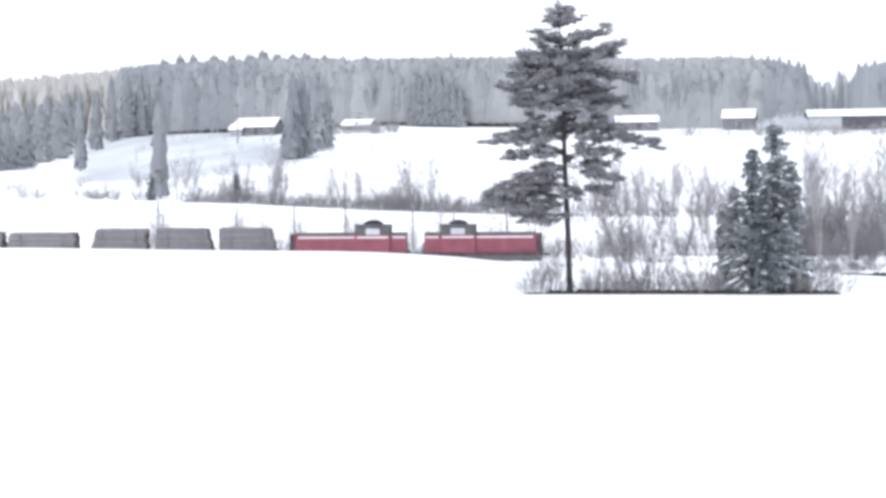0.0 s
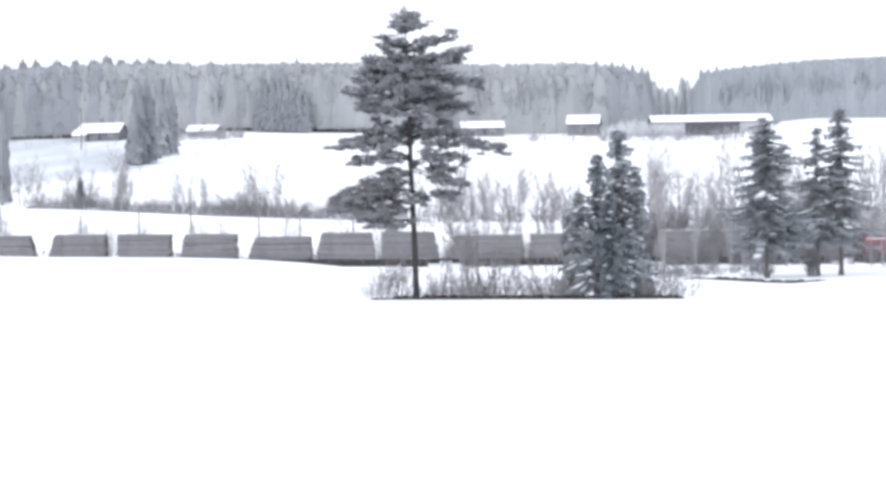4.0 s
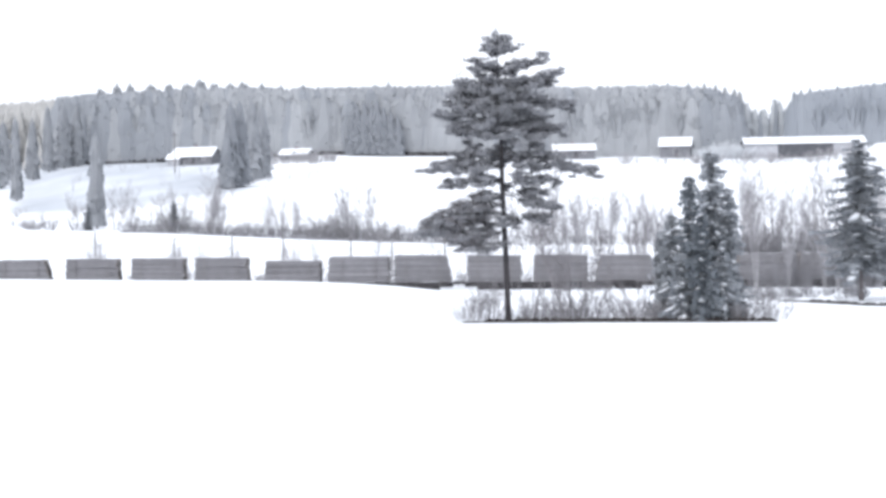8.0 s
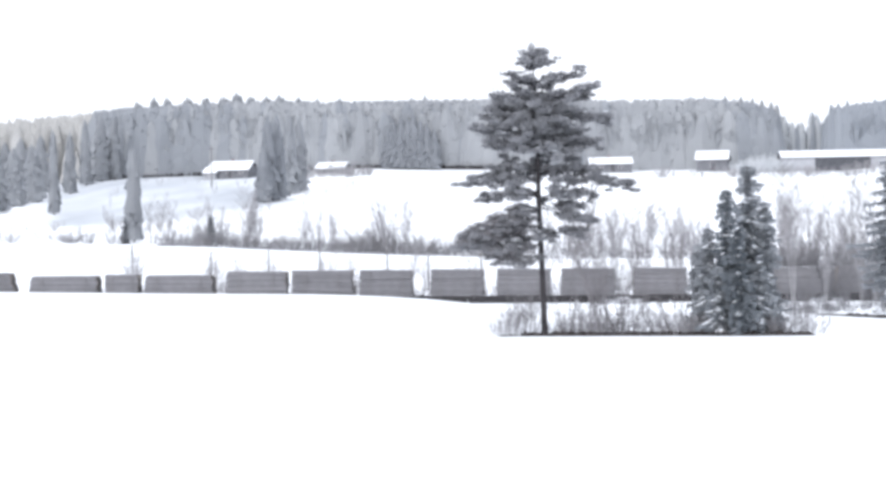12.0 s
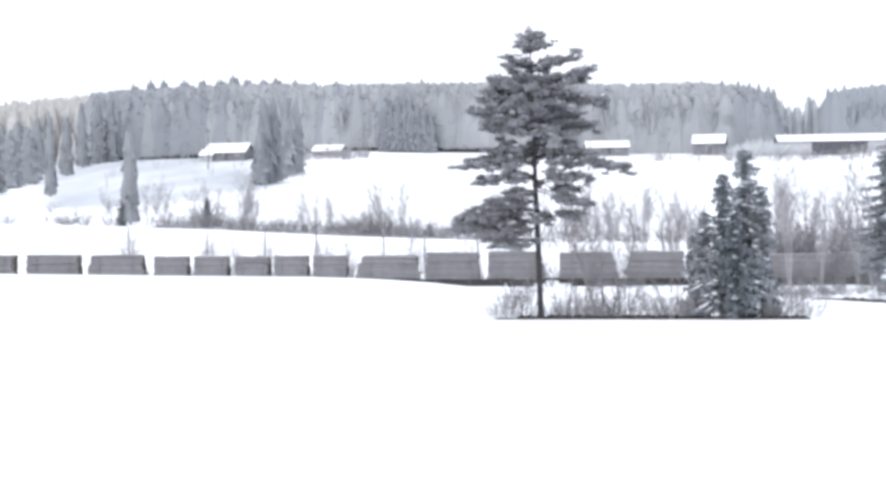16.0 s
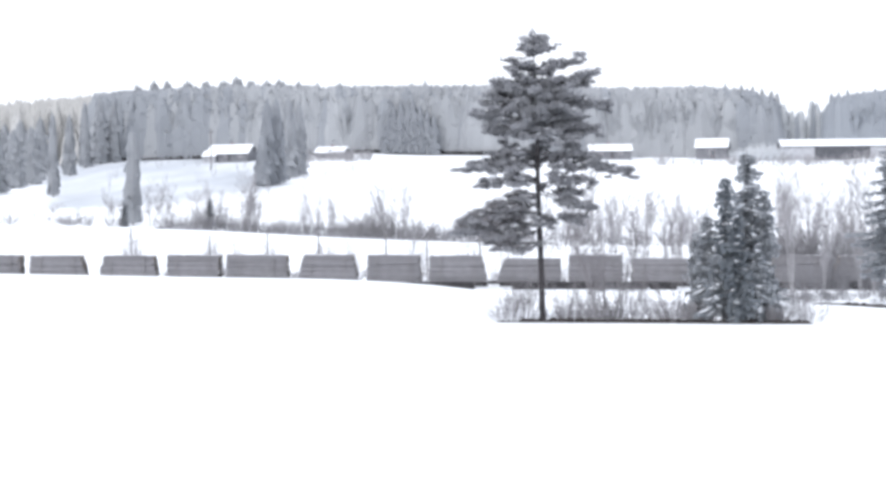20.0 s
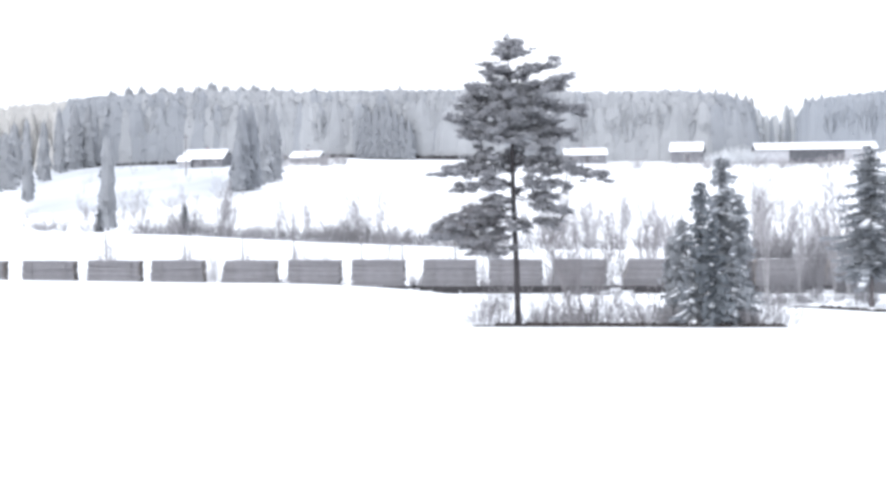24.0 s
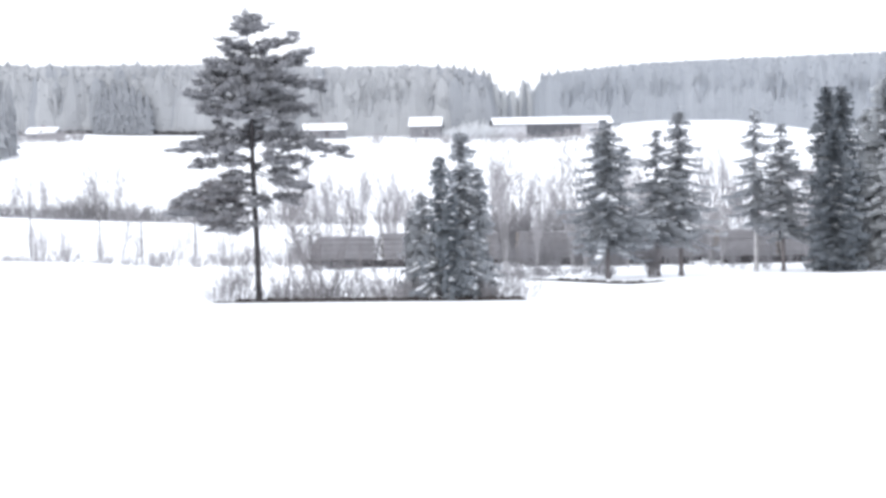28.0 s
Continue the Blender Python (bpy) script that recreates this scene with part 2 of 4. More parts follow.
def ground(x, y):
    r = math.hypot(x, y)
    b = 1000 * x / max(y, 120.0)
    z = 4.6 * ease(60, 8, r)
    z += level(x) * ease(120, 228, y)
    if 110 < y < 215:  # ground lowered so the thicket's foot fits the camera's view
        z -= (0.16 + 0.0018 * max(0.0, min(140.0, b + 24))) * math.exp(-((y - 160) / 16) ** 2)
    rise = 6.2 - 0.222 * ramp_of(b, CREST) - level(x)
    if rise > 0:
        z += rise * math.exp(-((y - 222) / (30.0 if y < 222 else 7.0)) ** 2)
    if y > 246:
        z1 = 6.2 + 0.320 * ramp_of(b, BANK)
        z2 = 6.2 + 0.620 * ramp_of(b, SLOPE)
        z3 = z2 + 8.0
        z4 = 6.2 + 1.6 * ramp_of(b, HILL)
        near = level(x)
        if y < 320:
            z = near + (z1 - near) * ease(240, 322, y)
        elif y < 620:
            s = (y - 320) / 300
            z = z1 + (z2 - z1) * (0.75 * s + 0.25 * s * s)
        elif y < 760:
            z = z2 + (z3 - z2) * (y - 620) / 140
        elif y < 1600:
            z = z3 + (z4 - z3) * ease(700, 1650, y) / ease(700, 1650, 1600) if y > 760 else z3
        else:
            z = z4 * (1 - 0.25 * ease(1600, 3200, y))
        z += 0.35 * noise.noise((x * 0.02, y * 0.02, 3.0)) * ease(250, 330, y) * (1 if y > 250 else 0)
    return z - 0.62 * math.exp(-((y - TRACK_Y) / (5.0 if y < TRACK_Y else 2.6)) ** 4)  # the track lies a little sunk in the snow


def spot(bearing, away):
    """The place on the snow at a bearing in thousandths and a distance ahead."""
    x = bearing * away / 1000
    return x, away, ground(x, away)


def spread(stops):
    out = []
    for a, b, n in stops:
        out += [a + (b - a) * k / n for k in range(n)]
    return out + [stops[-1][1]]


xs = spread([(-4800, -700, 14), (-700, -200, 25), (-200, 200, 100), (200, 700, 25), (700, 4800, 14)])
ys = spread([(-900, -60, 10), (-60, 60, 24), (60, 200, 28), (200, 228, 20), (228, 246, 26), (246, 260, 8), (260, 700, 70), (700, 1700, 50), (1700, 4800, 16)])
sheet = Soup()
sheet.v = [(x, y, ground(x, y)) for y in ys for x in xs]
w = len(xs)
sheet.f = [(j * w + i, j * w + i + 1, (j + 1) * w + i + 1, (j + 1) * w + i) for j in range(len(ys) - 1) for i in range(w - 1)]


def slope_dullness(x, y):
    """How far the steep meadow's snow is greyed to paint the slope's duller light."""
    b = 1000 * x / max(y, 120.0) + 7 * noise.noise((x * 0.03, y * 0.03, 8.0))
    low = 385 + (0.9 * (b + 200) if b > -200 else 0.0) + 22 * noise.noise((x * 0.02, y * 0.02, 5.0))
    return ease(-232, -216, b) * ease(-112, -128, b) * ease(low - 15, low + 25, y) * ease(660, 630, y)


sheet.s = [0] * len(sheet.f)
snow_sheet = sheet.mesh("ground", SNOW, smooth=True)
cover = snow_sheet.attributes.new("slope_dull", "FLOAT", "POINT")
cover.data.foreach_set("value", [slope_dullness(x, y) for x, y, z in sheet.v])
tagged(new("ground", snow_sheet), "open snow-covered fields rising to a wooded hillside", "ground", kind="structure")


# ---- trees ----
def needles(soup, c, rx, ry, rz, count, length, rng, width=0.28):
    """A tuft of short needle sprays round c."""
    for _ in range(count):
        a, u, q = rng.uniform(0, 6.283), rng.uniform(-1, 1), rng.random() ** 0.45
        s = math.sqrt(1 - u * u)
        p = Vector((c[0] + rx * q * s * math.cos(a), c[1] + ry * q * s * math.sin(a), c[2] + rz * q * u))
        d = Vector((math.cos(a) * s + rng.uniform(-0.7, 0.7), math.sin(a) * s + rng.uniform(-0.7, 0.7), 0.3 + rng.uniform(-0.5, 0.5))).normalized()
        o = d.cross(Vector((rng.uniform(-1, 1), rng.uniform(-1, 1), rng.uniform(-1, 1)))).normalized() * (length * width)
        soup.tri(p - o, p + o, p + d * length * rng.uniform(0.7, 1.3))


# the reach of the low drooping mass, by height
LOW_MASS = [(4.9, 1.2), (5.2, 2.6), (5.8, 3.9), (6.7, 5.9), (7.0, 5.4), (8.1, 3.4), (9.0, 1.6), (9.6, 0.4)]
# the reach of the crown's body on its two sides, by height
BODY_LEFT = [(9.3, 3.0), (10.6, 3.2), (11.8, 3.0), (12.5, 3.0), (13.0, 3.2), (13.6, 3.4), (15.3, 3.6), (16.3, 2.7), (17.2, 1.6), (18.2, 0.7)]
BODY_RIGHT = [(9.5, 3.0), (10.8, 3.5), (11.8, 3.3), (12.5, 2.7), (13.2, 3.4), (14.4, 3.9), (15.4, 3.8), (16.4, 2.7), (17.2, 1.9), (18.2, 1.0)]
# needle pads of the boughs: inner and outer reach from the stem, inner and outer height, thickness
PADS_LEFT = [(0.1, -0.5, 19.6, 19.5, 0.4), (0.0, -1.1, 18.9, 19.0, 0.5), (-0.6, -2.2, 17.9, 18.1, 0.55), (-1.1, -3.1, 16.8, 16.6, 0.6), (-0.2, -1.2, 16.4, 16.4, 0.9), (-0.5, -3.6, 15.3, 15.3, 1.5), (-3.2, -4.4, 14.7, 14.5, 0.4),
             (-0.3, -3.4, 13.8, 13.5, 1.1), (-0.3, -3.4, 11.9, 11.6, 0.7), (-1.6, -3.4, 11.0, 10.9, 0.4), (-3.2, -5.5, 10.9, 10.8, 0.35), (-0.4, -4.0, 10.2, 9.7, 0.55)]
PADS_RIGHT = [(0.0, 0.8, 18.9, 19.0, 0.5), (0.2, 2.9, 17.7, 18.4, 0.55), (0.9, 3.3, 16.8, 16.7, 0.7), (3.0, 3.7, 16.9, 17.5, 0.25), (0.1, 1.3, 16.3, 16.3, 0.9), (0.3, 2.4, 15.5, 15.4, 0.8), (1.8, 4.9, 15.4, 15.0, 0.65),
              (0.3, 3.0, 14.3, 14.1, 0.7), (0.3, 2.6, 13.5, 13.4, 0.5), (2.0, 4.1, 13.5, 13.3, 0.5), (0.3, 3.7, 11.9, 11.6, 0.65), (2.4, 4.6, 11.1, 10.8, 0.4), (4.4, 6.5, 10.7, 10.3, 0.45),
              (0.4, 3.6, 10.1, 9.7, 0.5), (1.5, 2.9, 9.1, 8.9, 0.35), (1.5, 2.9, 8.4, 8.2, 0.35), (3.0, 3.9, 8.1, 7.9, 0.2), (1.8, 3.2, 7.3, 7.1, 0.3), (0.2, 0.9, 7.2, 7.0, 0.4)]


def tall_pine(name, label, seed=5):
    """A pine whose boughs carry rounded needle clumps; each clump hangs on the nearest inner one."""
    rng = random.Random(seed)
    tree = thing(name, label, "tree")
    trunk, limbs, crown, dusting, dry = Soup(), Soup(), Soup(), Soup(), Soup()

    def axis(z):
        return Vector((-0.46 * (z / 20) + 0.08 * math.sin(z * 0.55) * (z / 20), 0.05 * math.sin(z * 0.4), z))

    hs = [0, 0.5, 2, 4, 6, 8, 10, 12, 14, 16, 18, 20.3]
    trunk.tube([axis(h) for h in hs], [0.30, 0.235, 0.215, 0.205, 0.195, 0.185, 0.165, 0.145, 0.12, 0.09, 0.05, 0.015], 10)

    clumps = []

    for inner, outer, low, high, thick in PADS_LEFT + PADS_RIGHT:
        steps, layers = int(abs(outer - inner) / 0.5) + 2, max(1, round(thick / 0.5))
        for k in range(steps):
            u = k / (steps - 1)
            for j in range(layers):
                for _ in range(2):
                    z = low + (high - low) * u + (j - (layers - 1) / 2) * 0.5 + rng.uniform(-0.28, 0.28)
                    side = inner + (outer - inner) * u + rng.uniform(-0.22, 0.22) + 0.0187 * (z - 10)
                    clumps.append((Vector((side - 0.26, rng.uniform(-1.5, 1.5) * (1 - 0.55 * u), z)), rng.uniform(0.36, 0.56) * (1 - 0.2 * u), rng.uniform(0.5, 0.8)))
    for _ in range(16):  # boughs that point towards and away from the field
        z, a = rng.choice((rng.uniform(13.1, 16.6), rng.uniform(9.6, 12.1))), rng.choice((-1.57, 1.57)) + rng.uniform(-0.5, 0.5)
        for r in (0.9, 1.6, 2.3, 2.9):
            clumps.append((axis(z) + Vector((math.cos(a) * r, math.sin(a) * r, rng.uniform(-0.1, 0.25))), rng.uniform(0.36, 0.5), 0.5))
    for _ in range(2600):  # the body of the crown, fuller above than below
        z, a, q = rng.uniform(9.3, 18.0), rng.uniform(0, 6.283), math.sqrt(rng.random())
        reach = ramp_of(z, BODY_LEFT if math.cos(a) < 0 else BODY_RIGHT)
        p = axis(z) + Vector((math.cos(a) * reach * q, math.sin(a) * min(2.4, reach) * q, 0))
        room = 0.74 if z > 12.6 else 0.78
        if noise.noise((p.x * 0.55, p.y * 0.4, p.z * 0.9)) > (-0.16 if z < 15.8 else 0.0) and all((p - o).length > room for o, _s, _f in clumps):
            clumps.append((p, rng.uniform(0.4, 0.62), rng.uniform(0.55, 0.8)))
    tries = 0
    while tries < 3200:  # the drooping mass on one side
        tries += 1
        z, a, q = rng.uniform(5.0, 9.4), rng.uniform(2.2, 4.08), math.sqrt(rng.random())
        reach, size = ramp_of(z, LOW_MASS), rng.uniform(0.36, 0.6)
        p = axis(z) + Vector((math.cos(a) * max(0.1, reach - 0.2) * q / 0.9, math.sin(a) * min(2.6, 0.8 * reach) * q, 0))
        if all((p - o).length > 0.74 for o, _s, _f in clumps):
            clumps.append((p, size, rng.uniform(0.45, 0.65)))
    clumps = [c for c in clumps if not (8.9 < c[0].z < 12.5 and abs(c[0].x - axis(c[0].z).x) < 0.95 and (c[0].y < 0.5 or rng.random() < 0.5))]  # the stem shows between the lower boughs
    ranked = sorted(clumps, key=lambda c: (c[0] - axis(c[0].z)).length)
    done = []
    for p, size, flat in ranked:
        out = (p - axis(p.z)).length
        foot = axis(min(19.6, max(4.9, p.z + (0.35 * out if p.z < 8.8 else -0.22 * out))))
        best, far = foot, (p - foot).length
        for o in done:
            if (o - axis(o.z)).length < out - 0.25 and (p - o).length < far * 0.75:
                best, far = o, (p - o).length
        bend = best.lerp(p, 0.5) + Vector((rng.uniform(-0.08, 0.08), rng.uniform(-0.08, 0.08), rng.uniform(-0.05, 0.12)))
        fat = 0.03 + 0.015 * max(0.0, 4 - out)
        limbs.tube([best, bend, p], [fat, fat * 0.8, 0.02], 5)
        done.append(p)
        slope = rng.uniform(0.1, 1.0) if p.z > 15.5 else rng.uniform(-0.7, 0.8) if p.z > 8.8 else -0.6
        way_out = (p - axis(p.z)).normalized() if out > 0.2 else Vector((1, 0, 0))
        for k in range(5):
            along = rng.uniform(-0.9, 0.9)
            q = p + (way_out * along + Vector((rng.uniform(-0.5, 0.5), rng.uniform(-0.5, 0.5), rng.uniform(-0.22, 0.22) + slope * along))) * size
            s = size * rng.uniform(0.35, 0.7)
            needles(crown, q, s, s, s * flat * rng.uniform(0.7, 1.1), int(58 * (s / 0.36) ** 1.6) + 10, 0.25, rng, 0.2)
        if p.z < 9.0 and p.x < -0.6:
            needles(dry, p, size * 1.1, size, size * flat * 1.3, 60, 0.45, rng, 0.05)
        if rng.random() < 0.3:
            dusting.pad((p.x, p.y, p.z + size * flat * 0.8), size * 0.55, size * 0.5, 0.06, rng)
    for k in range(9):  # fine upright twigs at the outline of the crown
        side, z = rng.choice(((-2.3, 18.2), (3.4, 17.3), (2.7, 18.3), (3.6, 16.9), (-3.0, 16.8)))
        p = Vector((side - 0.2 + rng.uniform(-0.3, 0.3), rng.uniform(-0.5, 0.5), z + rng.uniform(0.3, 1.0)))
        limbs.tube([p - Vector((rng.uniform(-0.2, 0.2), 0, 0.9)), p], [0.018, 0.008], 4)
        needles(dry, p - Vector((0, 0, 0.25)), 0.1, 0.1, 0.3, 14, 0.16, rng, 0.12)
    top = axis(20.3)
    for k in range(10):
        a, up = rng.uniform(0, 6.283), rng.uniform(0.1, 0.5)
        p = top + Vector((1.05 * math.cos(a), 0.9 * math.sin(a), up - 0.7))
        limbs.tube([axis(18.9), p], [0.025, 0.012], 4)
        needles(crown, p, 0.14, 0.14, 0.24, 30, 0.17, rng)
    needles(crown, top, 0.13, 0.13, 0.35, 45, 0.18, rng)
    part("trunk", trunk, PINE_BARK, tree, "slender dark brown pine trunk", True)
    part("branchwork", limbs, PINE_BARK, tree, kind="stuff")
    part("crown", crown, PINE_NEEDLE, tree, "layered dark grey-green needle pads with gaps", kind="stuff")
    part("dry_twigwork", dry, TWIG, tree, "dry grey-brown twigs in the low drooping boughs", kind="stuff")
    part("snow_dusting", dusting, SNOW_PAD, tree, "thin snow on the needle pads", kind="stuff")
    return tree


def spruce(name, label, h, r, seed, needle=None, snow=0.35, bare=0.06, dense=1.0, lean=0.0, leaf=0.3, droop=0.35, group="", ragged=0.35, gap=1.0, taper=0.85, bark=None, load=0.0, jitter=0.5):
    """A spruce of whorls of drooping boughs, with snow lying on some of them."""
    rng = random.Random(seed)
    tree = thing(name, label, "tree", group)
    trunk, boughs, snowy = Soup(), Soup(), Soup()

    def axis(z):
        return Vector((lean * z, 0.02 * math.sin(z), z))

    trunk.tube([axis(h * s) for s in (0, 0.05, 0.3, 0.6, 0.9, 1.0)], [0.018 * h, 0.014 * h, 0.011 * h, 0.007 * h, 0.0025 * h, 0.001 * h], 7)
    z = h * bare
    while z < h * 0.985:
        s = (z / h - bare) / (1 - bare)
        reach = r * (1 - s) ** taper * (0.75 + 0.25 * min(1, s * 6)) + 0.10
        m = max(4, int((5 + reach * 2.2) * dense))
        pitch = gap * (0.22 + 0.035 * h * 0.6 * (1 - 0.5 * s)) / (0.6 + 0.4 * dense)
        turn = rng.uniform(0, 6.283)
        for k in range(m):
            a = turn + 6.283 * k / m + rng.uniform(-0.3, 0.3)
            if rng.random() < ragged * 0.35:
                continue
            ln = reach * rng.choice((rng.uniform(0.55, 0.85), rng.uniform(0.85, 1.12)))
            ln *= 1 + ragged * 0.9 * noise.noise((math.cos(a) * 1.3 + seed, math.sin(a) * 1.3, z * 0.55))
            out = Vector((math.cos(a), math.sin(a), 0))
            tilt = droop * (1.1 - 0.9 * s) + rng.uniform(-0.2, 0.2) * (0.5 + ragged)
            p0 = axis(min(h * 0.98, z + rng.uniform(-jitter, jitter) * pitch))
            laden = rng.random() < snow
            steps = max(2, int(ln / 0.32))
            prev = p0
            for q in range(1, steps + 1):
                u = q / steps
                p = p0 + out * ln * u + Vector((0, 0, -tilt * ln * u + 0.45 * tilt * ln * u ** 3))
                wide = leaf * (0.55 + 0.7 * math.sin(min(1, u * 1.1) * 2.6))
                side = Vector((-out.y, out.x, 0)) * wide
                for sg in (-1, 1):
                    boughs.tri(prev, p, (prev + p) / 2 + side * sg * rng.uniform(0.7, 1.5) + out * 0.12 + Vector((0, 0, -0.14 * rng.random() * (1 + wide))))
                    boughs.tri(prev, p + Vector((0, 0, -0.05)), (prev + p) / 2 + side * sg * rng.uniform(0.2, 0.9) + Vector((0, 0, -rng.uniform(0.16, 0.5))))
                boughs.tri(prev, p, p + Vector((rng.uniform(-.1, .1), rng.uniform(-.1, .1), -rng.uniform(0.15, 0.35))))
                if laden and 0.25 < u < 0.95 and (load or rng.random() < 0.7):
                    up = Vector((0, 0, 0.05))
                    if load:
                        rise, across = Vector((0, 0, load * rng.uniform(0.6, 1.4))), side * 0.4
                        crest = (prev + p) / 2 + rise
                        snowy.tri(prev + across, p, crest)
                        snowy.tri(p, prev - across, crest)
                        snowy.tri(prev - across, prev + across, crest)
                    snowy.tri(prev + up - side * 0.42, p + up, prev + up + side * 0.42)
                    snowy.tri(prev + up - side * 0.6, p + up - side * 0.5, p + up)
                    snowy.tri(prev + up + side * 0.6, p + up, p + up + side * 0.5)
                prev = p
        z += pitch * rng.uniform(0.8, 1.2)
    part("trunk", trunk, bark or SPRUCE_BARK, tree, smooth=True)
    part("crown", boughs, needle or SPRUCE_NEEDLE, tree, kind="stuff")
    if snowy.v:
        part("snow_load", snowy, SNOW_PAD, tree, "snow lying on the boughs", kind="stuff")
    return tree


def twigs(soup, p, d, ln, rad, depth, rng, up=0.25, forks=3):
    """One bare stem that forks into ever finer twigs."""
    mid = p + d * ln * 0.5 + Vector((rng.uniform(-1, 1), rng.uniform(-1, 1), 0)) * ln * 0.04
    end = p + d * ln + Vector((rng.uniform(-1, 1), rng.uniform(-1, 1), 0)) * ln * 0.07
    soup.tube([p, mid, end], [rad, rad * 0.75, rad * 0.35], 3)
    if depth == 0:
        for _ in range(5):
            q = p.lerp(end, rng.uniform(0.15, 0.95))
            a = rng.uniform(0, 6.283)
            nd = (d + Vector((math.cos(a), math.sin(a), 0.2)) * rng.uniform(0.5, 0.9)).normalized() * ln * rng.uniform(0.35, 0.65)
            o = nd.cross(Vector((rng.uniform(-1, 1), rng.uniform(-1, 1), 0.3))).normalized() * max(0.007, rad * 0.45)
            soup.tri(q - o, q + o, q + nd)
        return
    for k in range(forks):
        s = 0.3 + 0.65 * (k + rng.random()) / forks
        q = p.lerp(mid, s * 2) if s < 0.5 else mid.lerp(end, s * 2 - 1)
        a = rng.uniform(0, 6.283)
        nd = (d + Vector((math.cos(a), math.sin(a), up)) * rng.uniform(0.45, 0.8)).normalized()
        twigs(soup, q, nd, ln * rng.uniform(0.38, 0.6), max(0.010, rad * 0.5), depth - 1, rng, up, forks)


def bare_bush(name, label, h, wide, stems, seed, bark, rad=0.03, depth=2, forks=4, category="shrub", group="", fan=0.6, twig=None, clear=0.22):
    rng = random.Random(seed)
    bush = thing(name, label, category, group)
    main, fine = Soup(), Soup()
    for k in range(stems):
        a, q = rng.uniform(0, 6.283), rng.random() ** 0.6
        base = Vector((math.cos(a) * q * wide * 0.25, math.sin(a) * q * wide * 0.25, -0.1))
        d = Vector((math.cos(a) * q * fan, math.sin(a) * q * fan, 1)).normalized()
        ln = h * rng.uniform(0.65, 1.0)
        knee = base + d * ln * 0.5 + Vector((rng.uniform(-.1, .1), rng.uniform(-.1, .1), 0)) * ln * 0.15
        tip = base + d * ln * 0.9 + Vector((0, 0, ln * 0.1))
        main.tube([base, knee, tip], [rad, rad * 0.7, rad * 0.2], 4)
        n = max(3, int(ln * 1.6))
        for j in range(n):
            s = clear + (0.97 - clear) * (j + rng.random()) / n
            p = base.lerp(knee, s * 2) if s < 0.5 else knee.lerp(tip, s * 2 - 1)
            b = rng.uniform(0, 6.283)
            nd = (d * 0.9 + Vector((math.cos(b), math.sin(b), 0.15)) * rng.uniform(0.4, 0.8)).normalized()
            twigs(fine, p, nd, ln * rng.uniform(0.14, 0.30) * (1.15 - 0.6 * s), max(0.012, rad * 0.45), depth - 1, rng, 0.2, forks)
    part("stemwork", main, bark, bush, kind="stuff")
    part("twigwork", fine, twig or bark, bush, kind="stuff")
    return bush


def copies(ob, places, seed, lo=0.8, hi=1.15):
    """The thing itself goes to the first place, copies of it to the rest."""
    rng = random.Random(seed)
    for k, (b, d) in enumerate(places):
        x, y, z = spot(b, d)
        m = pose(x, y, z - 0.03, 0, 0, rng.uniform(0, 360))
        s = rng.uniform(lo, hi)
        if k == 0:
            ob.matrix_basis = m
        else:
            c = copy_thing(ob, m)
            c.scale = (s, s, s * rng.uniform(0.92, 1.1))


# the tall pine in the field island
PINE_AT = spot(-5.4, 160.0)
pine = tall_pine("pine_tree", "tall lone pine with layered dark crown and bare lower trunk")
pine.matrix_basis = pose(*PINE_AT)

# snowy spruces beside it, in the same island
for b, h, r, seed, away in ((84.0, 12.1, 1.7, 11, 162), (74.8, 10.3, 1.15, 12, 160), (67.0, 7.6, 1.4, 13, 161), (91.0, 9.5, 1.3, 14, 162), (79.5, 7.6, 1.4, 15, 158.8), (88.5, 5.2, 1.5, 16, 159.2), (70.5, 4.8, 1.4, 17, 159.4), (62.5, 6.4, 0.9, 18, 163)):
    spruce("spruce_tree", "snow-laden dark spruce in a field thicket", h, r, seed, needle=SPRUCE_FROST if seed in (13, 18) else SPRUCE_DARK if seed in (12, 15) else SPRUCE_NEEDLE, snow=0.2 if seed in (12, 15, 18) else 0.7, dense=1.6, ragged=1.1, leaf=0.30, taper=0.38, droop=0.85, load=0.08, gap=0.95, jitter=0.9, group="snowy spruces of the thicket").matrix_basis = pose(*spot(b, away), 0, 0, seed * 40)

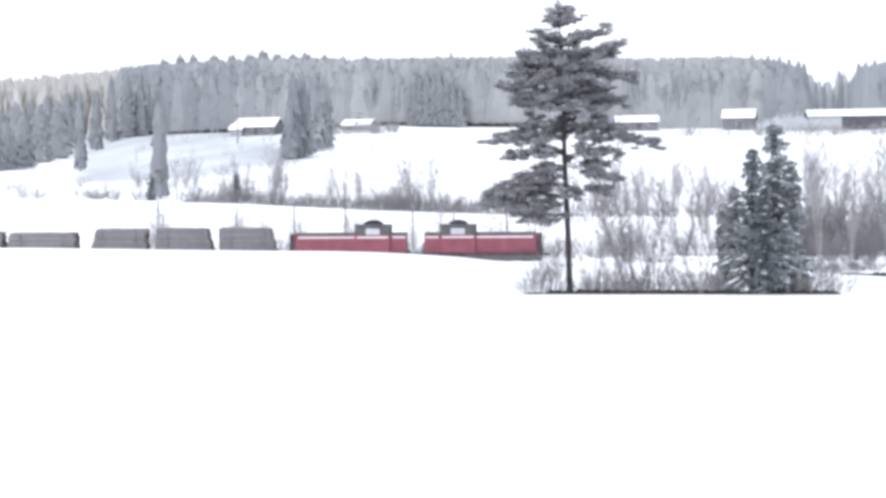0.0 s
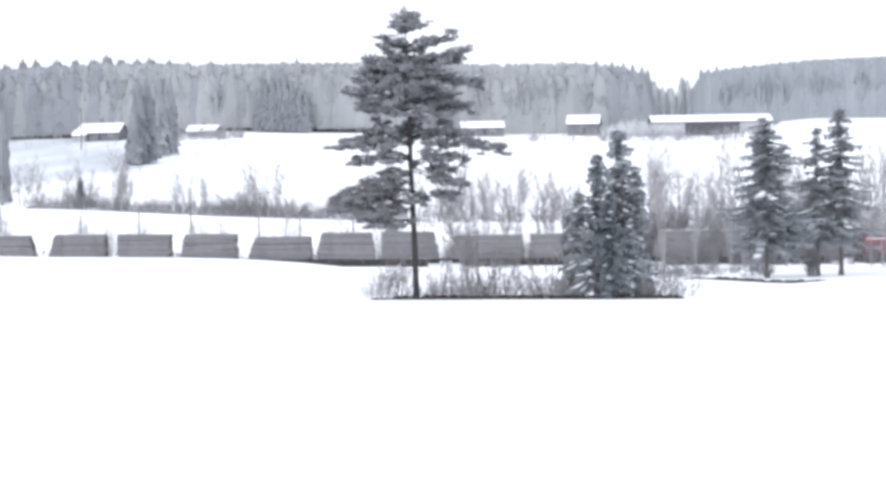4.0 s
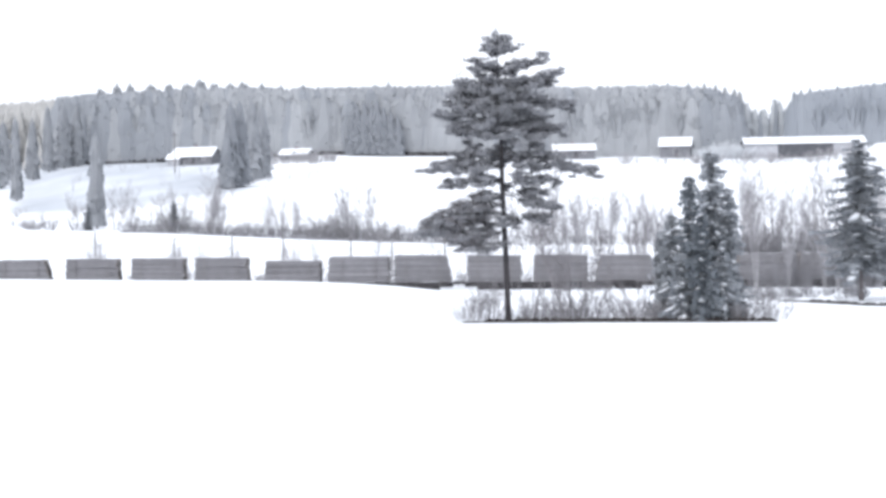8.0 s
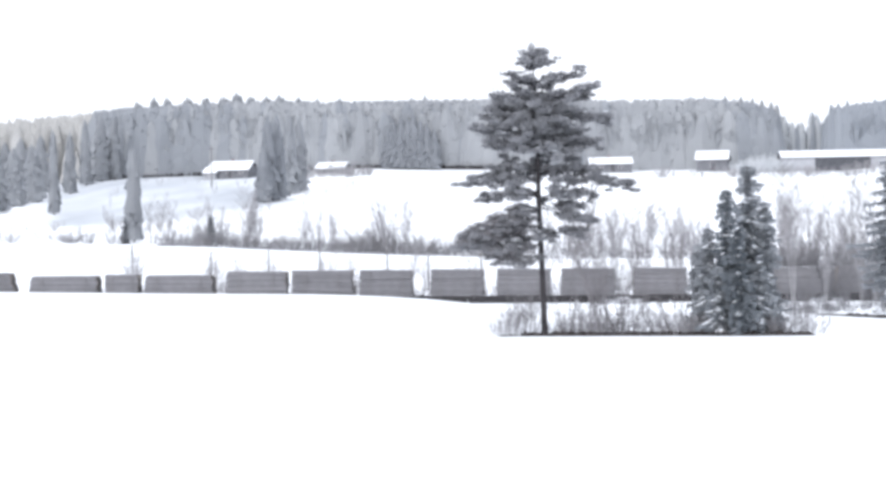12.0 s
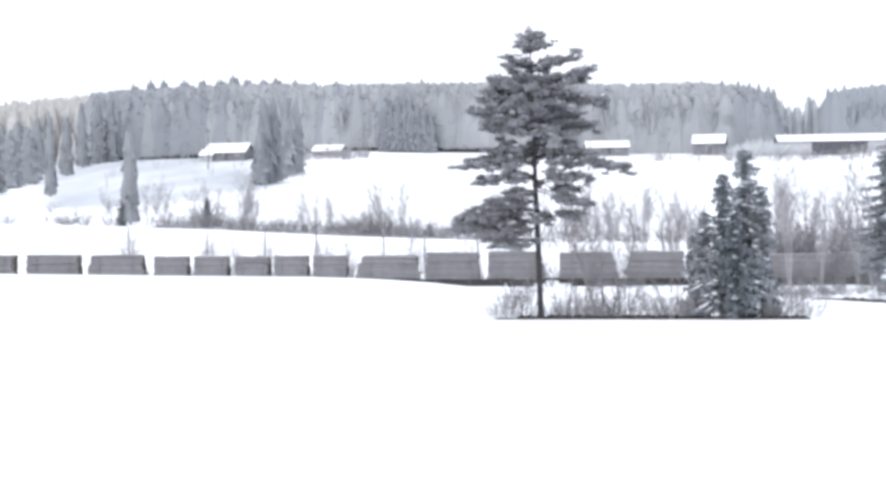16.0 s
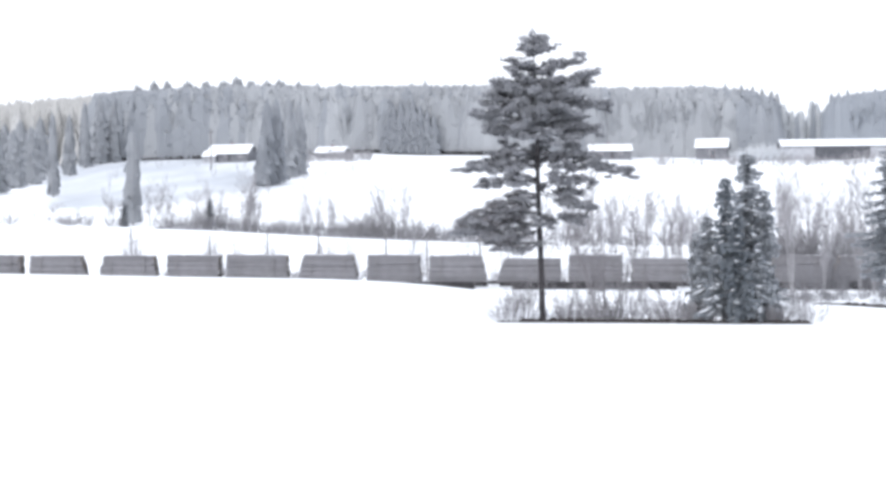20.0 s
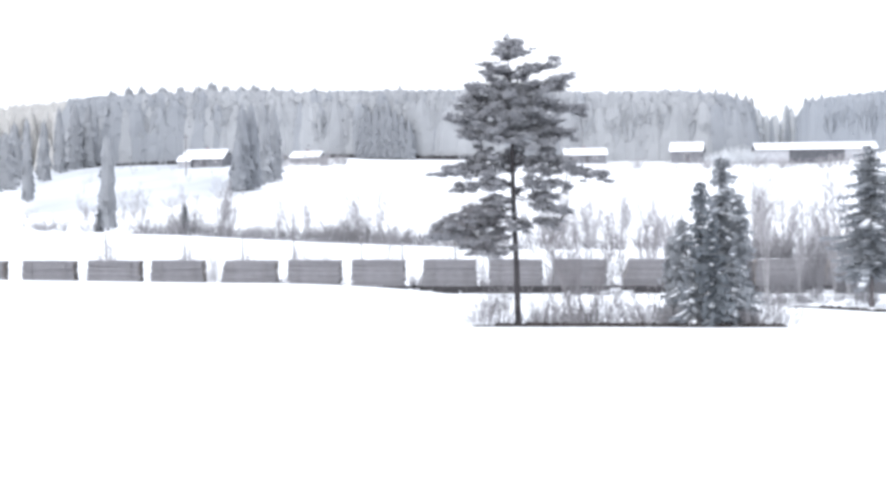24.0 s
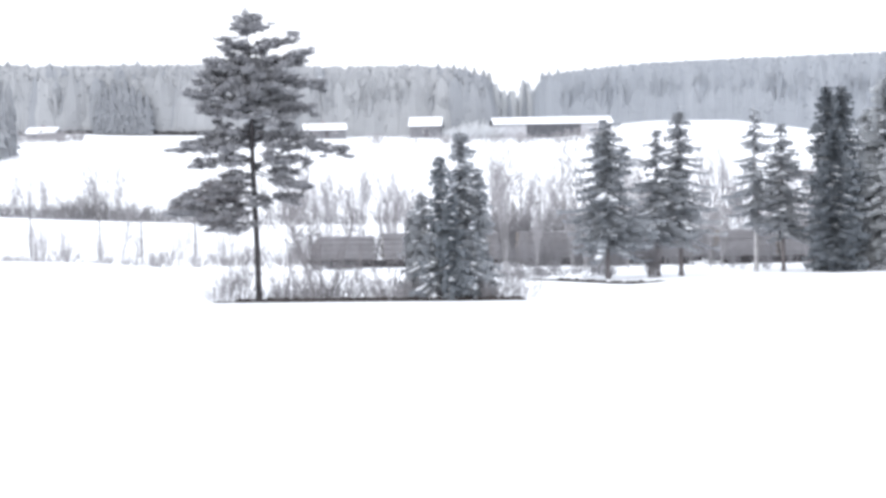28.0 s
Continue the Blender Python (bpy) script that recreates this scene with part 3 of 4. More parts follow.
# the trees along the field edge before the railway
for b, h, r, seed, away, kind in (
    (148.8, 13.5, 3.9, 21, 188, 0), (171.2, 12.7, 2.9, 22, 192, 1), (181.4, 14.7, 3.1, 23, 193, 1), (227.5, 13.5, 3.2, 25, 202, 1),
    (248.3, 16.8, 2.5, 26, 200, 3), (255.0, 16.9, 2.4, 27, 202, 3), (251.5, 13.0, 2.8, 34, 198, 3), (267.0, 15.0, 3.2, 32, 206, 4), (275.0, 17.8, 3.6, 28, 203, 4), (283.0, 16.0, 3.4, 35, 201, 4), (291.0, 16.5, 3.4, 29, 205, 2), (310.0, 15.0, 3.2, 30, 205, 2),
):
    # Kind 4 imitates mist with paler needle colour and extra snow.
    t = spruce("spruce_tree", "dark spruce with light snow at the field edge" if kind != 1 else "sparse grey spruce at the field edge", h, r, seed,
               needle=(SPRUCE_MID, SPRUCE_FROST, SPRUCE_MID, SPRUCE_DARK, MIST_NEEDLE)[kind], snow=0.8 if kind == 4 else 0.3, bare=(0.24, 0.28, 0.07, 0.04, 0.03)[kind], dense=(1.35, 1.05, 1.35, 1.5, 1.5)[kind], ragged=1.05 if kind < 2 else 0.7, gap=(0.85, 0.9, 0.85, 0.8, 0.8)[kind], leaf=0.48 if kind < 2 else 0.40, taper=0.42 if kind > 2 else 0.6, droop=0.55, jitter=1.3, group="trees along the field edge")
    t.matrix_basis = pose(*spot(b, away), 0, 0, seed * 57)
t = spruce("spruce_tree", "thin spruce with a pale trunk at the field edge", 15.0, 3.2, 24, needle=SPRUCE_FROST, snow=0.12, bare=0.3, dense=0.9, ragged=1.0, gap=1.05, leaf=0.42, taper=0.6, droop=0.5, group="trees along the field edge", bark=BIRCH_BARK)
t.matrix_basis = pose(*spot(215.2, 203), 0, 0, 20)

# bare bushes of the island
RNG = random.Random(3)
low = bare_bush("willow_bush", "low bare grey-brown willow bush in snow", 1.7, 1.6, 12, 31, TWIG_FROST, 0.016, 2, 3, group="bushes of the field island", fan=0.9)
copies(low, [(RNG.uniform(-27, 113), RNG.uniform(159, 166)) for _ in range(66)], 4, 0.6, 1.35)
dark_low = bare_bush("willow_bush", "low dense dark bare bush in snow", 1.6, 1.8, 16, 32, TWIG, 0.018, 2, 4, group="dark bushes of the field island", fan=0.9)
copies(dark_low, [(RNG.uniform(-22, 108), RNG.uniform(159, 165)) for _ in range(22)] + [(RNG.uniform(60, 100), RNG.uniform(158.8, 160)) for _ in range(10)], 14, 0.6, 1.2)
bush = bare_bush("birch_bush", "many-stemmed bare birch bush", 8.4, 2.6, 9, 33, TWIG, 0.045, 3, 3, fan=0.42)
bush.matrix_basis = pose(*spot(22, 161))
bush = bare_bush("birch_bush", "small many-stemmed bare birch bush", 4.2, 1.8, 7, 34, TWIG, 0.03, 2, 4, fan=0.5, group="birch bushes of the island")
copies(bush, [(-12, 161), (31, 162), (44, 161), (104, 163), (-17, 162), (12, 163), (-14, 163), (-20, 161), (-9, 162), (4, 162), (38, 163), (52, 162), (107, 161), (16, 161), (27, 162)], 5, 0.5, 0.95)

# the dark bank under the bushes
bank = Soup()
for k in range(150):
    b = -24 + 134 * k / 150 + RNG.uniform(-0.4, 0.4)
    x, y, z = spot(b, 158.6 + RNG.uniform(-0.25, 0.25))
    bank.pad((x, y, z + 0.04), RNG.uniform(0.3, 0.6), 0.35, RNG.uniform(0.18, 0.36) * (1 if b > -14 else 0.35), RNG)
tagged(new("bank", bank.mesh("bank", BANK_DARK)), "dark low bank under the thicket", "bank", kind="stuff")

# scrub and thin birches along the field edge and the railway
scrub = bare_bush("scrub_bush", "low dark bare scrub by the railway", 1.5, 1.8, 13, 41, SCRUB, 0.032, 2, 4, group="scrub along the railway", fan=1.0)
copies(scrub, [(RNG.uniform(98, 150), RNG.uniform(190, 214)) for _ in range(52)] + [(RNG.uniform(158, 300), RNG.uniform(206, 226)) for _ in range(6)] + [(RNG.uniform(20, 110), RNG.uniform(224, 230)) for _ in range(16)], 6, 0.35, 0.9)
birch = bare_bush("birch_tree", "thin bare young birch by the railway", 10.5, 1.5, 3, 42, BIRCH_BARK, 0.045, 3, 3, "tree", "young birches by the railway", 0.2, TWIG_FROST, 0.5)
copies(birch, [(103.6, 214), (117, 213), (133, 212), (139, 218), (158, 217), (195, 214), (200, 216), (238, 215)], 7, 0.55, 0.85)

brush = bare_bush("alder_bush", "tall dense grey alder brush along the railway", 4.4, 2.4, 14, 43, SCRUB, 0.03, 2, 4, group="alder brush along the railway", fan=0.5, twig=SCRUB, clear=0.08)
copies(brush, [(RNG.uniform(100, 160), RNG.uniform(228, 233)) for _ in range(8)] + [(RNG.uniform(94, 276), RNG.uniform(246, 262)) for _ in range(110)] + [(RNG.uniform(8, 60), RNG.uniform(246, 258)) for _ in range(16)], 16, 0.6, 1.25)

thick_rng = random.Random(8)
thick = bare_bush("alder_bush", "dense dark alder thicket behind the railway", 5.6, 3.4, 30, 44, SCRUB, 0.04, 2, 5, group="alder thickets behind the railway", fan=0.8, twig=SCRUB, clear=0.1)
dark_bush = bare_bush("alder_bush", "dense dark upright bush at the field edge", 3.1, 1.5, 44, 45, TWIG, 0.03, 2, 5, fan=0.22, clear=0.04)
dark_bush.matrix_basis = pose(*spot(168.6, 190.5))
copies(copy_thing(brush, pose(0, 0, 0)), [(thick_rng.uniform(100, 205), thick_rng.uniform(226, 231)) for _ in range(18)] + [(thick_rng.uniform(125, 262), thick_rng.uniform(226, 231)) for _ in range(26)], 25, 0.55, 0.95)
upright = bare_bush("young_willow", "frosted upright young willow behind the railway", 4.4, 0.9, 9, 58, HEDGE, 0.022, 2, 3, group="upright bushes behind the railway", fan=0.22, twig=TWIG_FROST)
copies(upright, [(b + thick_rng.uniform(-2.5, 2.5), thick_rng.uniform(252, 266)) for b in (-187, -152, -151, -138, -126, -104, -101, -88, -74, -56, -33, -20) for _ in range(2)], 26, 0.5, 1.1)
copies(thick, [(thick_rng.uniform(92, 112), thick_rng.uniform(247, 252)) for _ in range(7)] + [(thick_rng.uniform(112, 165), thick_rng.uniform(247, 258)) for _ in range(8)], 17, 0.7, 1.15)

EDGE = [(104, 186), (118, 188), (150, 179), (160, 178), (215, 190), (275, 202), (310, 208)]
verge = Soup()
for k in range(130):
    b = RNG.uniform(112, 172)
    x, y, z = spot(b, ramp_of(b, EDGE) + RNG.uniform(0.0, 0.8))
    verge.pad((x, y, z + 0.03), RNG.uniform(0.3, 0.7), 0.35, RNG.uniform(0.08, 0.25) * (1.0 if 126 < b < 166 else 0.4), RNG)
tagged(new("bank", verge.mesh("bank", BANK_DARK)), "dark low edge of the field under the spruces", "bank", kind="stuff")

# behind the railway: poles, pale scrub, the hedge line and its birches
for b, away, h in ((-152.0, 262, 4.4), (-126.4, 262, 4.6), (-103.8, 262, 5.0), (-74.0, 262, 4.9), (-56.0, 262, 4.2), (-32.8, 262, 4.6), (-187.0, 262, 5.2)):
    x, y, z = spot(b, away)
    pole = thing("pole", "thin weathered wooden pole behind the railway", "pole", "poles behind the railway")
    s = Soup()
    s.tube([Vector((0, 0, -0.3)), Vector((0.02, 0, h * 0.5)), Vector((-0.01, 0, h))], [0.11, 0.10, 0.085], 8, True)
    part("shaft", s, POLE_WOOD, pole, smooth=True)
    s = Soup()
    s.pad((0, 0, h), 0.14, 0.14, 0.07, RNG)
    part("snow_cap", s, SNOW_PAD, pole)
    pole.matrix_basis = pose(x, y, z)
pale = bare_bush("frosted_bush", "pale frosted low bush behind the railway", 2.0, 2.0, 11, 51, HEDGE, 0.026, 2, 3, group="bushes behind the railway", fan=0.8, twig=TWIG_FROST)
copies(pale, [(RNG.uniform(-200, 60), RNG.uniform(246, 264)) for _ in range(80)] + [(RNG.uniform(-190, 20), RNG.uniform(243.5, 249)) for _ in range(130)], 8, 0.4, 1.15)
copies(copy_thing(pale, pose(0, 0, 0)), [(RNG.uniform(40, 150), RNG.uniform(582, 594)) for _ in range(44)] + [(RNG.uniform(-112, -80), RNG.uniform(575, 590)) for _ in range(34)], 18, 1.2, 2.2)
hedge = bare_bush("hedge_bush", "dense dark bare hedge bush in the snow", 2.9, 3.4, 20, 52, SCRUB, 0.03, 2, 4, group="hedge line behind the railway", fan=1.3, twig=HEDGE, clear=0.08)
rows = [(b + RNG.uniform(-2, 2), RNG.uniform(319, 327)) for b in list(range(-172, -20, 3)) + list(range(-168, -20, 4)) + list(range(-95, -50, 5))] + [(-247, 322), (-241, 322), (-214, 323), (-206, 323), (-196, 323), (-191, 324)]
rows += [(b + RNG.uniform(-3, 3), RNG.uniform(318, 330)) for b in range(-18, 275, 4)]
copies(hedge, rows, 9, 0.5, 1.05)
for b, h, s in ((-82, 5.0, 1), (-72, 4.6, 2), (-60, 3.9, 3), (-90, 3.2, 4), (-151, 5.0, 5)):
    t = bare_bush("round_bush", "dense rounded bare bush in the hedge line", h, 4.4, 34, 60 + s, SCRUB, 0.04, 2, 5, fan=1.25, twig=HEDGE, clear=0.1, group="round bushes of the hedge line")
    t.matrix_basis = pose(*spot(b, 324))
slope_rng = random.Random(12)
copies(copy_thing(pale, pose(0, 0, 0)), [(slope_rng.uniform(-285, -193), slope_rng.uniform(325, 400)) for _ in range(30)] + [(slope_rng.uniform(-200, -112), slope_rng.uniform(335, 420)) for _ in range(14)], 27, 0.6, 1.5)
ball = bare_bush("round_bush", "ball-shaped frosted bush in the snow", 2.5, 2.6, 60, 66, HEDGE, 0.026, 2, 5, fan=2.2, twig=TWIG_FROST, clear=0.1)
ball.matrix_basis = pose(*spot(-214.5, 326))
foot = Soup()
for k in range(2600):
    b = RNG.uniform(-176, -15) if k % 3 else RNG.uniform(-15, 275)
    x, y, z = spot(b, 318.5 + RNG.uniform(-0.8, 0.8))
    h = RNG.uniform(0.3, 0.9) * (0.6 + 0.6 * noise.noise((x * 0.12, 0, 7)))
    foot.tri((x - 0.07, y, z - 0.05), (x + 0.07, y, z - 0.05), (x + RNG.uniform(-0.3, 0.3), y + RNG.uniform(-0.2, 0.2), z + h))
tagged(new("dead_grass", foot.mesh("dead_grass", SCRUB)), "dark dead grass along the hedge foot", "grass", kind="stuff")
tallb = bare_bush("birch_tree", "frosted bare birch in the hedge line", 9.5, 2.0, 4, 53, TWIG_FROST, 0.07, 3, 4, "tree", "birches of the hedge line", 0.32, TWIG_FROST)
thin_birch = bare_bush("birch_tree", "pale frosted young birch behind the railway", 7.5, 1.6, 4, 54, TWIG, 0.055, 3, 3, "tree", "young birches behind the railway", 0.34)
CLUMPS = [(8, 300, 4), (15, 320, 5), (38, 300, 4), (50, 285, 6), (58, 320, 4), (98, 262, 5), (102, 266, 6), (106, 270, 3), (113, 290, 2), (119, 300, 1), (130, 300, 3), (131, 262, 6), (133, 258, 3), (141, 300, 2), (159, 262, 4), (166, 300, 4), (193, 258, 4), (199, 270, 4),
          (208, 300, 4), (221, 280, 4), (236, 262, 5), (243, 290, 5), (262, 270, 5), (-134, 330, 4), (-101, 333, 4), (-73, 334, 3), (-186, 256, 2), (-128, 262, 2), (-100, 258, 2), (-64, 258, 2), (-40, 256, 2), (-20, 256, 2)]
pale_birch = bare_bush("birch_tree", "very pale frosted young birch in the hedge line", 7.0, 1.8, 5, 57, TWIG_FROST, 0.045, 3, 3, "tree", "pale young birches of the hedge line", 0.4)
for tree, side, seed in ((thin_birch, 1, 15), (pale_birch, -1, 19)):
    copies(tree, [(b + RNG.gauss(0, 2.6), d + RNG.uniform(-6, 6)) for b, d, n in CLUMPS if b * side > 0 for _ in range(n)], seed, 0.35, 1.0)
copies(tallb, [(-136, 330), (-131, 334), (-104, 331), (-99, 336), (-74, 333), (-147, 330), (-178, 326), (-172, 327), (14, 322), (20, 326), (27, 323), (48, 326), (54, 322),
               (39, 330), (62, 326), (100, 327), (112, 323), (123, 330), (132, 324), (194, 326), (205, 324), (188, 330), (221, 326), (-12, 330), (5, 327)]
       + [(RNG.uniform(5, 62), RNG.uniform(300, 335)) for _ in range(10)] + [(RNG.uniform(93, 135), RNG.uniform(270, 335)) for _ in range(4)] + [(RNG.uniform(150, 270), RNG.uniform(270, 335)) for _ in range(16)]
       + [(RNG.uniform(-150, -60), RNG.uniform(326, 340)) for _ in range(4)], 10, 0.4, 0.95)
slim = bare_bush("birch_tree", "tall slender frosted birch behind the railway", 12.5, 1.6, 3, 56, BIRCH_BARK, 0.06, 2, 4, "tree", "tall slender birches behind the railway", 0.13, TWIG, 0.25)
copies(slim, [(98, 265), (101, 270), (108, 262), (117, 266), (130, 262), (134, 268), (158, 262), (164, 268), (194, 262), (201, 266), (240, 262), (17, 326), (-4, 262)], 22, 0.75, 1.1)
# young spruces standing in the hedge line
for b, h, s in ((-152, 4.6, 1), (-190, 4.0, 2)):
    spruce("spruce_tree", "small dark spruce in the hedge line", h, 1.0, 70 + s, needle=SPRUCE_FROST, snow=0.05, leaf=0.5, taper=0.6, group="small spruces of the hedge line").matrix_basis = pose(*spot(b, 324))

SKYLINE = [(-300, 56), (-256, 59.6), (-180, 64.8), (-136, 66.5), (-100, 65), (-55, 65), (-20, 64.6), (26, 63), (63, 63), (85, 61.3), (98, 57), (103, 52), (110, 50.5), (113, 57), (117, 51), (122, 58), (145, 60.5), (169, 62.5), (207, 63.8), (275, 66), (330, 66)]


def wood_tree(soup, x, y, z, h, r, rng, blades=24, point=0.8):
    """One conifer of a distant wood: an uneven cone, flattened in depth to fit the camera's view, with short sprays on
    its outline.
    """
    lean = rng.uniform(-0.02, 0.02) * h
    i, turn = len(soup.v), rng.uniform(0, 6.283)
    for zz in (0.0, 0.22, 0.42, 0.6, 0.76, 0.9):
        q = (1 - zz) ** point
        soup.v += [(x + r * q * rng.uniform(0.86, 1.1) * math.cos(turn + j * 0.8976) + lean * zz, y + 0.45 * r * q * rng.uniform(0.86, 1.1) * math.sin(turn + j * 0.8976), z + h * (zz + rng.uniform(-0.02, 0.02))) for j in range(7)]
    soup.v.append((x + lean, y, z + h))
    for k in range(5):
        for j in range(7):
            n = (j + 1) % 7
            soup.f.append((i + 7 * k + j, i + 7 * k + n, i + 7 * k + 7 + n, i + 7 * k + 7 + j))
    soup.f += [(i + 35 + j, i + 35 + (j + 1) % 7, i + 42) for j in range(7)]
    soup.s += [0] * 42
    for k in range(blades):
        u = rng.uniform(0.05, 0.93)
        rr = r * 0.97 * (1 - u) ** point
        a = rng.uniform(0, 6.283)
        c = Vector((x + rr * math.cos(a) + lean * u, y + 0.45 * rr * math.sin(a), z + h * u))
        out = Vector((math.cos(a), math.sin(a), 0)) * r * rng.uniform(0.03, 0.12)
        d = Vector((-math.sin(a), math.cos(a), 0)) * r * rng.uniform(0.06, 0.16)
        soup.tri(c - d, c + d, c + out + Vector((0, 0, h * rng.uniform(0.0, 0.04))))


def far_spruce(label, h, r, seed, blades, point, group="spruces on the slope", needle=None):
    """A spruce seen from afar: a stem and many small upright sprays."""
    rng = random.Random(seed)
    tree = thing("spruce_tree", label, "tree", group)
    stem, crown = Soup(), Soup()
    stem.tube([Vector((0, 0, -0.3)), Vector((0, 0, h * 0.95))], [0.014 * h, 0.002 * h], 6)
    stops = (0.02, 0.25, 0.5, 0.75, 0.95)
    crown.tube([Vector((0, 0, h * u)) for u in stops], [r * 0.75 * (1 - u) ** point for u in stops], 8)
    for _ in range(blades):
        u = rng.random() ** 1.15
        rr = r * (1 - u) ** point * (0.25 + 0.75 * rng.random())
        a = rng.uniform(0, 6.283)
        c = Vector((rr * math.cos(a), rr * math.sin(a), h * (0.02 + 0.90 * u)))
        d = Vector((math.sin(a + rng.uniform(-1, 1)), -math.cos(a + rng.uniform(-1, 1)), rng.uniform(-0.3, 0.3))) * r * rng.uniform(0.16, 0.36) * (1.15 - 0.8 * u)
        crown.tri(c - d, c + d, c + Vector((-0.2 * rr * math.cos(a), -0.2 * rr * math.sin(a), h * rng.uniform(0.06, 0.13))))
    crown.tri((-0.1 * r, 0, h * 0.86), (0.1 * r, 0, h * 0.86), (0, 0, h))
    part("trunk", stem, SPRUCE_BARK, tree)
    part("crown", crown, needle or SLOPE_NEEDLE, tree, kind="stuff")
    return tree


# tall grey spruces on the slope
for b, top, away, r, s in (
    (-186.0, 47.5, 331, 1.6, 1), (-221.5, 55.0, 452, 1.5, 2), (-247.0, 44.0, 470, 2.6, 3), (-207.0, 60.0, 600, 2.2, 5), (-200.0, 62.0, 610, 2.8, 6),
    (-255.0, 40.0, 460, 2.8, 7), (-126.0, 59.6, 485, 2.7, 8), (-122.0, 60.5, 490, 2.8, 9), (-116.5, 60.3, 515, 2.9, 10), (-112.0, 58.5, 525, 2.6, 11), (-128.0, 45.0, 482, 2.4, 12), (-239.5, 47.0, 500, 2.6, 13),
    (-262.0, 43.0, 450, 2.8, 14), (-231.0, 49.0, 520, 2.4, 15), (-214.0, 54.0, 560, 2.2, 16),
    (-258.0, 47.0, 520, 2.6, 17), (-250.0, 49.0, 540, 2.4, 18), (-243.0, 50.0, 545, 2.2, 19), (-236.0, 51.5, 560, 2.6, 20), (-227.0, 53.0, 575, 2.2, 21), (-268.0, 45.0, 500, 2.8, 22), (-276.0, 43.0, 470, 2.6, 23), (-194.0, 60.0, 612, 2.6, 24),
):
    x, y, z = spot(b, away)
    far_spruce("tall slim haze-grey spruce on the snowy slope", 6.2 + away * top / 1000 - z, r + (0.9 if b < -224 else 0.0), 80 + s, 340, 0.3 if s < 3 else 0.42, needle=DEEP_NEEDLE if s in (8, 9, 12) else None).matrix_basis = pose(x, y, z, 0, 0, 33 * s)
# single crowns that stand out above the wood
RNG = random.Random(9)
for b, extra in ((-183, 2.5), (-176, 3.5), (-170, 3.5), (-161, 3.0), (-153, 3.2), (-145, 2.6), (-139, 4.0), (-133, 2.6), (-126, 2.2), (-120, 2.8), (-112, 2.2), (-104, 1.6), (-94, 1.8), (-56, 2.2), (-62, 1.6), (-38, 1.4), (-18, 1.6),
                 (30, 1.4), (60, 1.8), (66, 1.6), (70, 1.4), (75, 2.2), (79, 1.6), (82, 2.4), (87, 3.0), (91, 3.2), (95, 3.4), (97.5, 3.0), (121, 3.0), (128, 2.4), (132, 1.4), (140, 2.0), (156, 1.2), (100.5, 0.5), (104, 0.8), (108, 1.2), (112.5, 1.0), (115, 1.2), (118, 0.6), (124, 1.6), (135, 1.2), (150, 1.4), (166, 1.0), (185, 1.2), (211, 1.0), (240, 1.2)):
    x, y, z = spot(b, 700)
    top = ramp_of(b, SKYLINE) + extra * (0.95 if abs(b) > 55 else 0.55)
    # Needle tone by bearing carries the haze, palest in the gap.
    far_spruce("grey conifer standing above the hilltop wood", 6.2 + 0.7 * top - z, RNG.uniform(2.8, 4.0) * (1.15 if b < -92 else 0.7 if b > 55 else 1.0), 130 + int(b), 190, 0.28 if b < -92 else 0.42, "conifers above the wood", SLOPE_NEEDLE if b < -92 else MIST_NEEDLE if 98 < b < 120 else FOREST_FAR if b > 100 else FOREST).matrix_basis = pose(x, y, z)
# a darker group of conifers at the wood edge
for b, top, r in ((-72.5, 53.0, 2.4), (-70.0, 56.0, 2.8), (-67.0, 58.0, 3.0), (-64.0, 57.0, 2.8), (-61.5, 58.5, 3.0), (-58.5, 56.5, 2.8), (-55.5, 54.5, 2.6), (-52.5, 52.0, 2.4)):
    x, y, z = spot(b, 616)
    far_spruce("darker haze-grey conifer at the wood edge", 6.2 + 0.616 * top - z, r, 300 + int(b), 420, 0.5, "darker conifers at the wood edge", DEEP_NEEDLE).matrix_basis = pose(x, y, z, 0, 0, 40 * b)
seedling = bare_bush("sapling", "small bare sapling on the snowy slope", 2.6, 1.0, 4, 55, TWIG_FROST, 0.03, 2, 3, group="saplings on the slope", fan=0.4)
copies(seedling, [(RNG.uniform(-200, -125), RNG.uniform(420, 600)) for _ in range(26)] + [(RNG.uniform(-110, -84), RNG.uniform(500, 600)) for _ in range(22)], 11, 0.5, 1.5)

x, y, z = spot(-151, 560)
mast = thing("utility_pole", "tall thin wooden utility pole before the farmhouse", "pole")
s = Soup()
s.tube([Vector((0, 0, -0.5)), Vector((0.03, 0, 5)), Vector((0, 0, 10.2))], [0.17, 0.15, 0.12], 8, True)
part("shaft", s, POLE_WOOD, mast, smooth=True)
s = Soup()
s.box(-0.7, 0.7, -0.25, -0.13, 9.3, 9.45)
part("crossarm", s, POLE_WOOD, mast)
mast.matrix_basis = pose(x, y, z, 0, 0, 25)

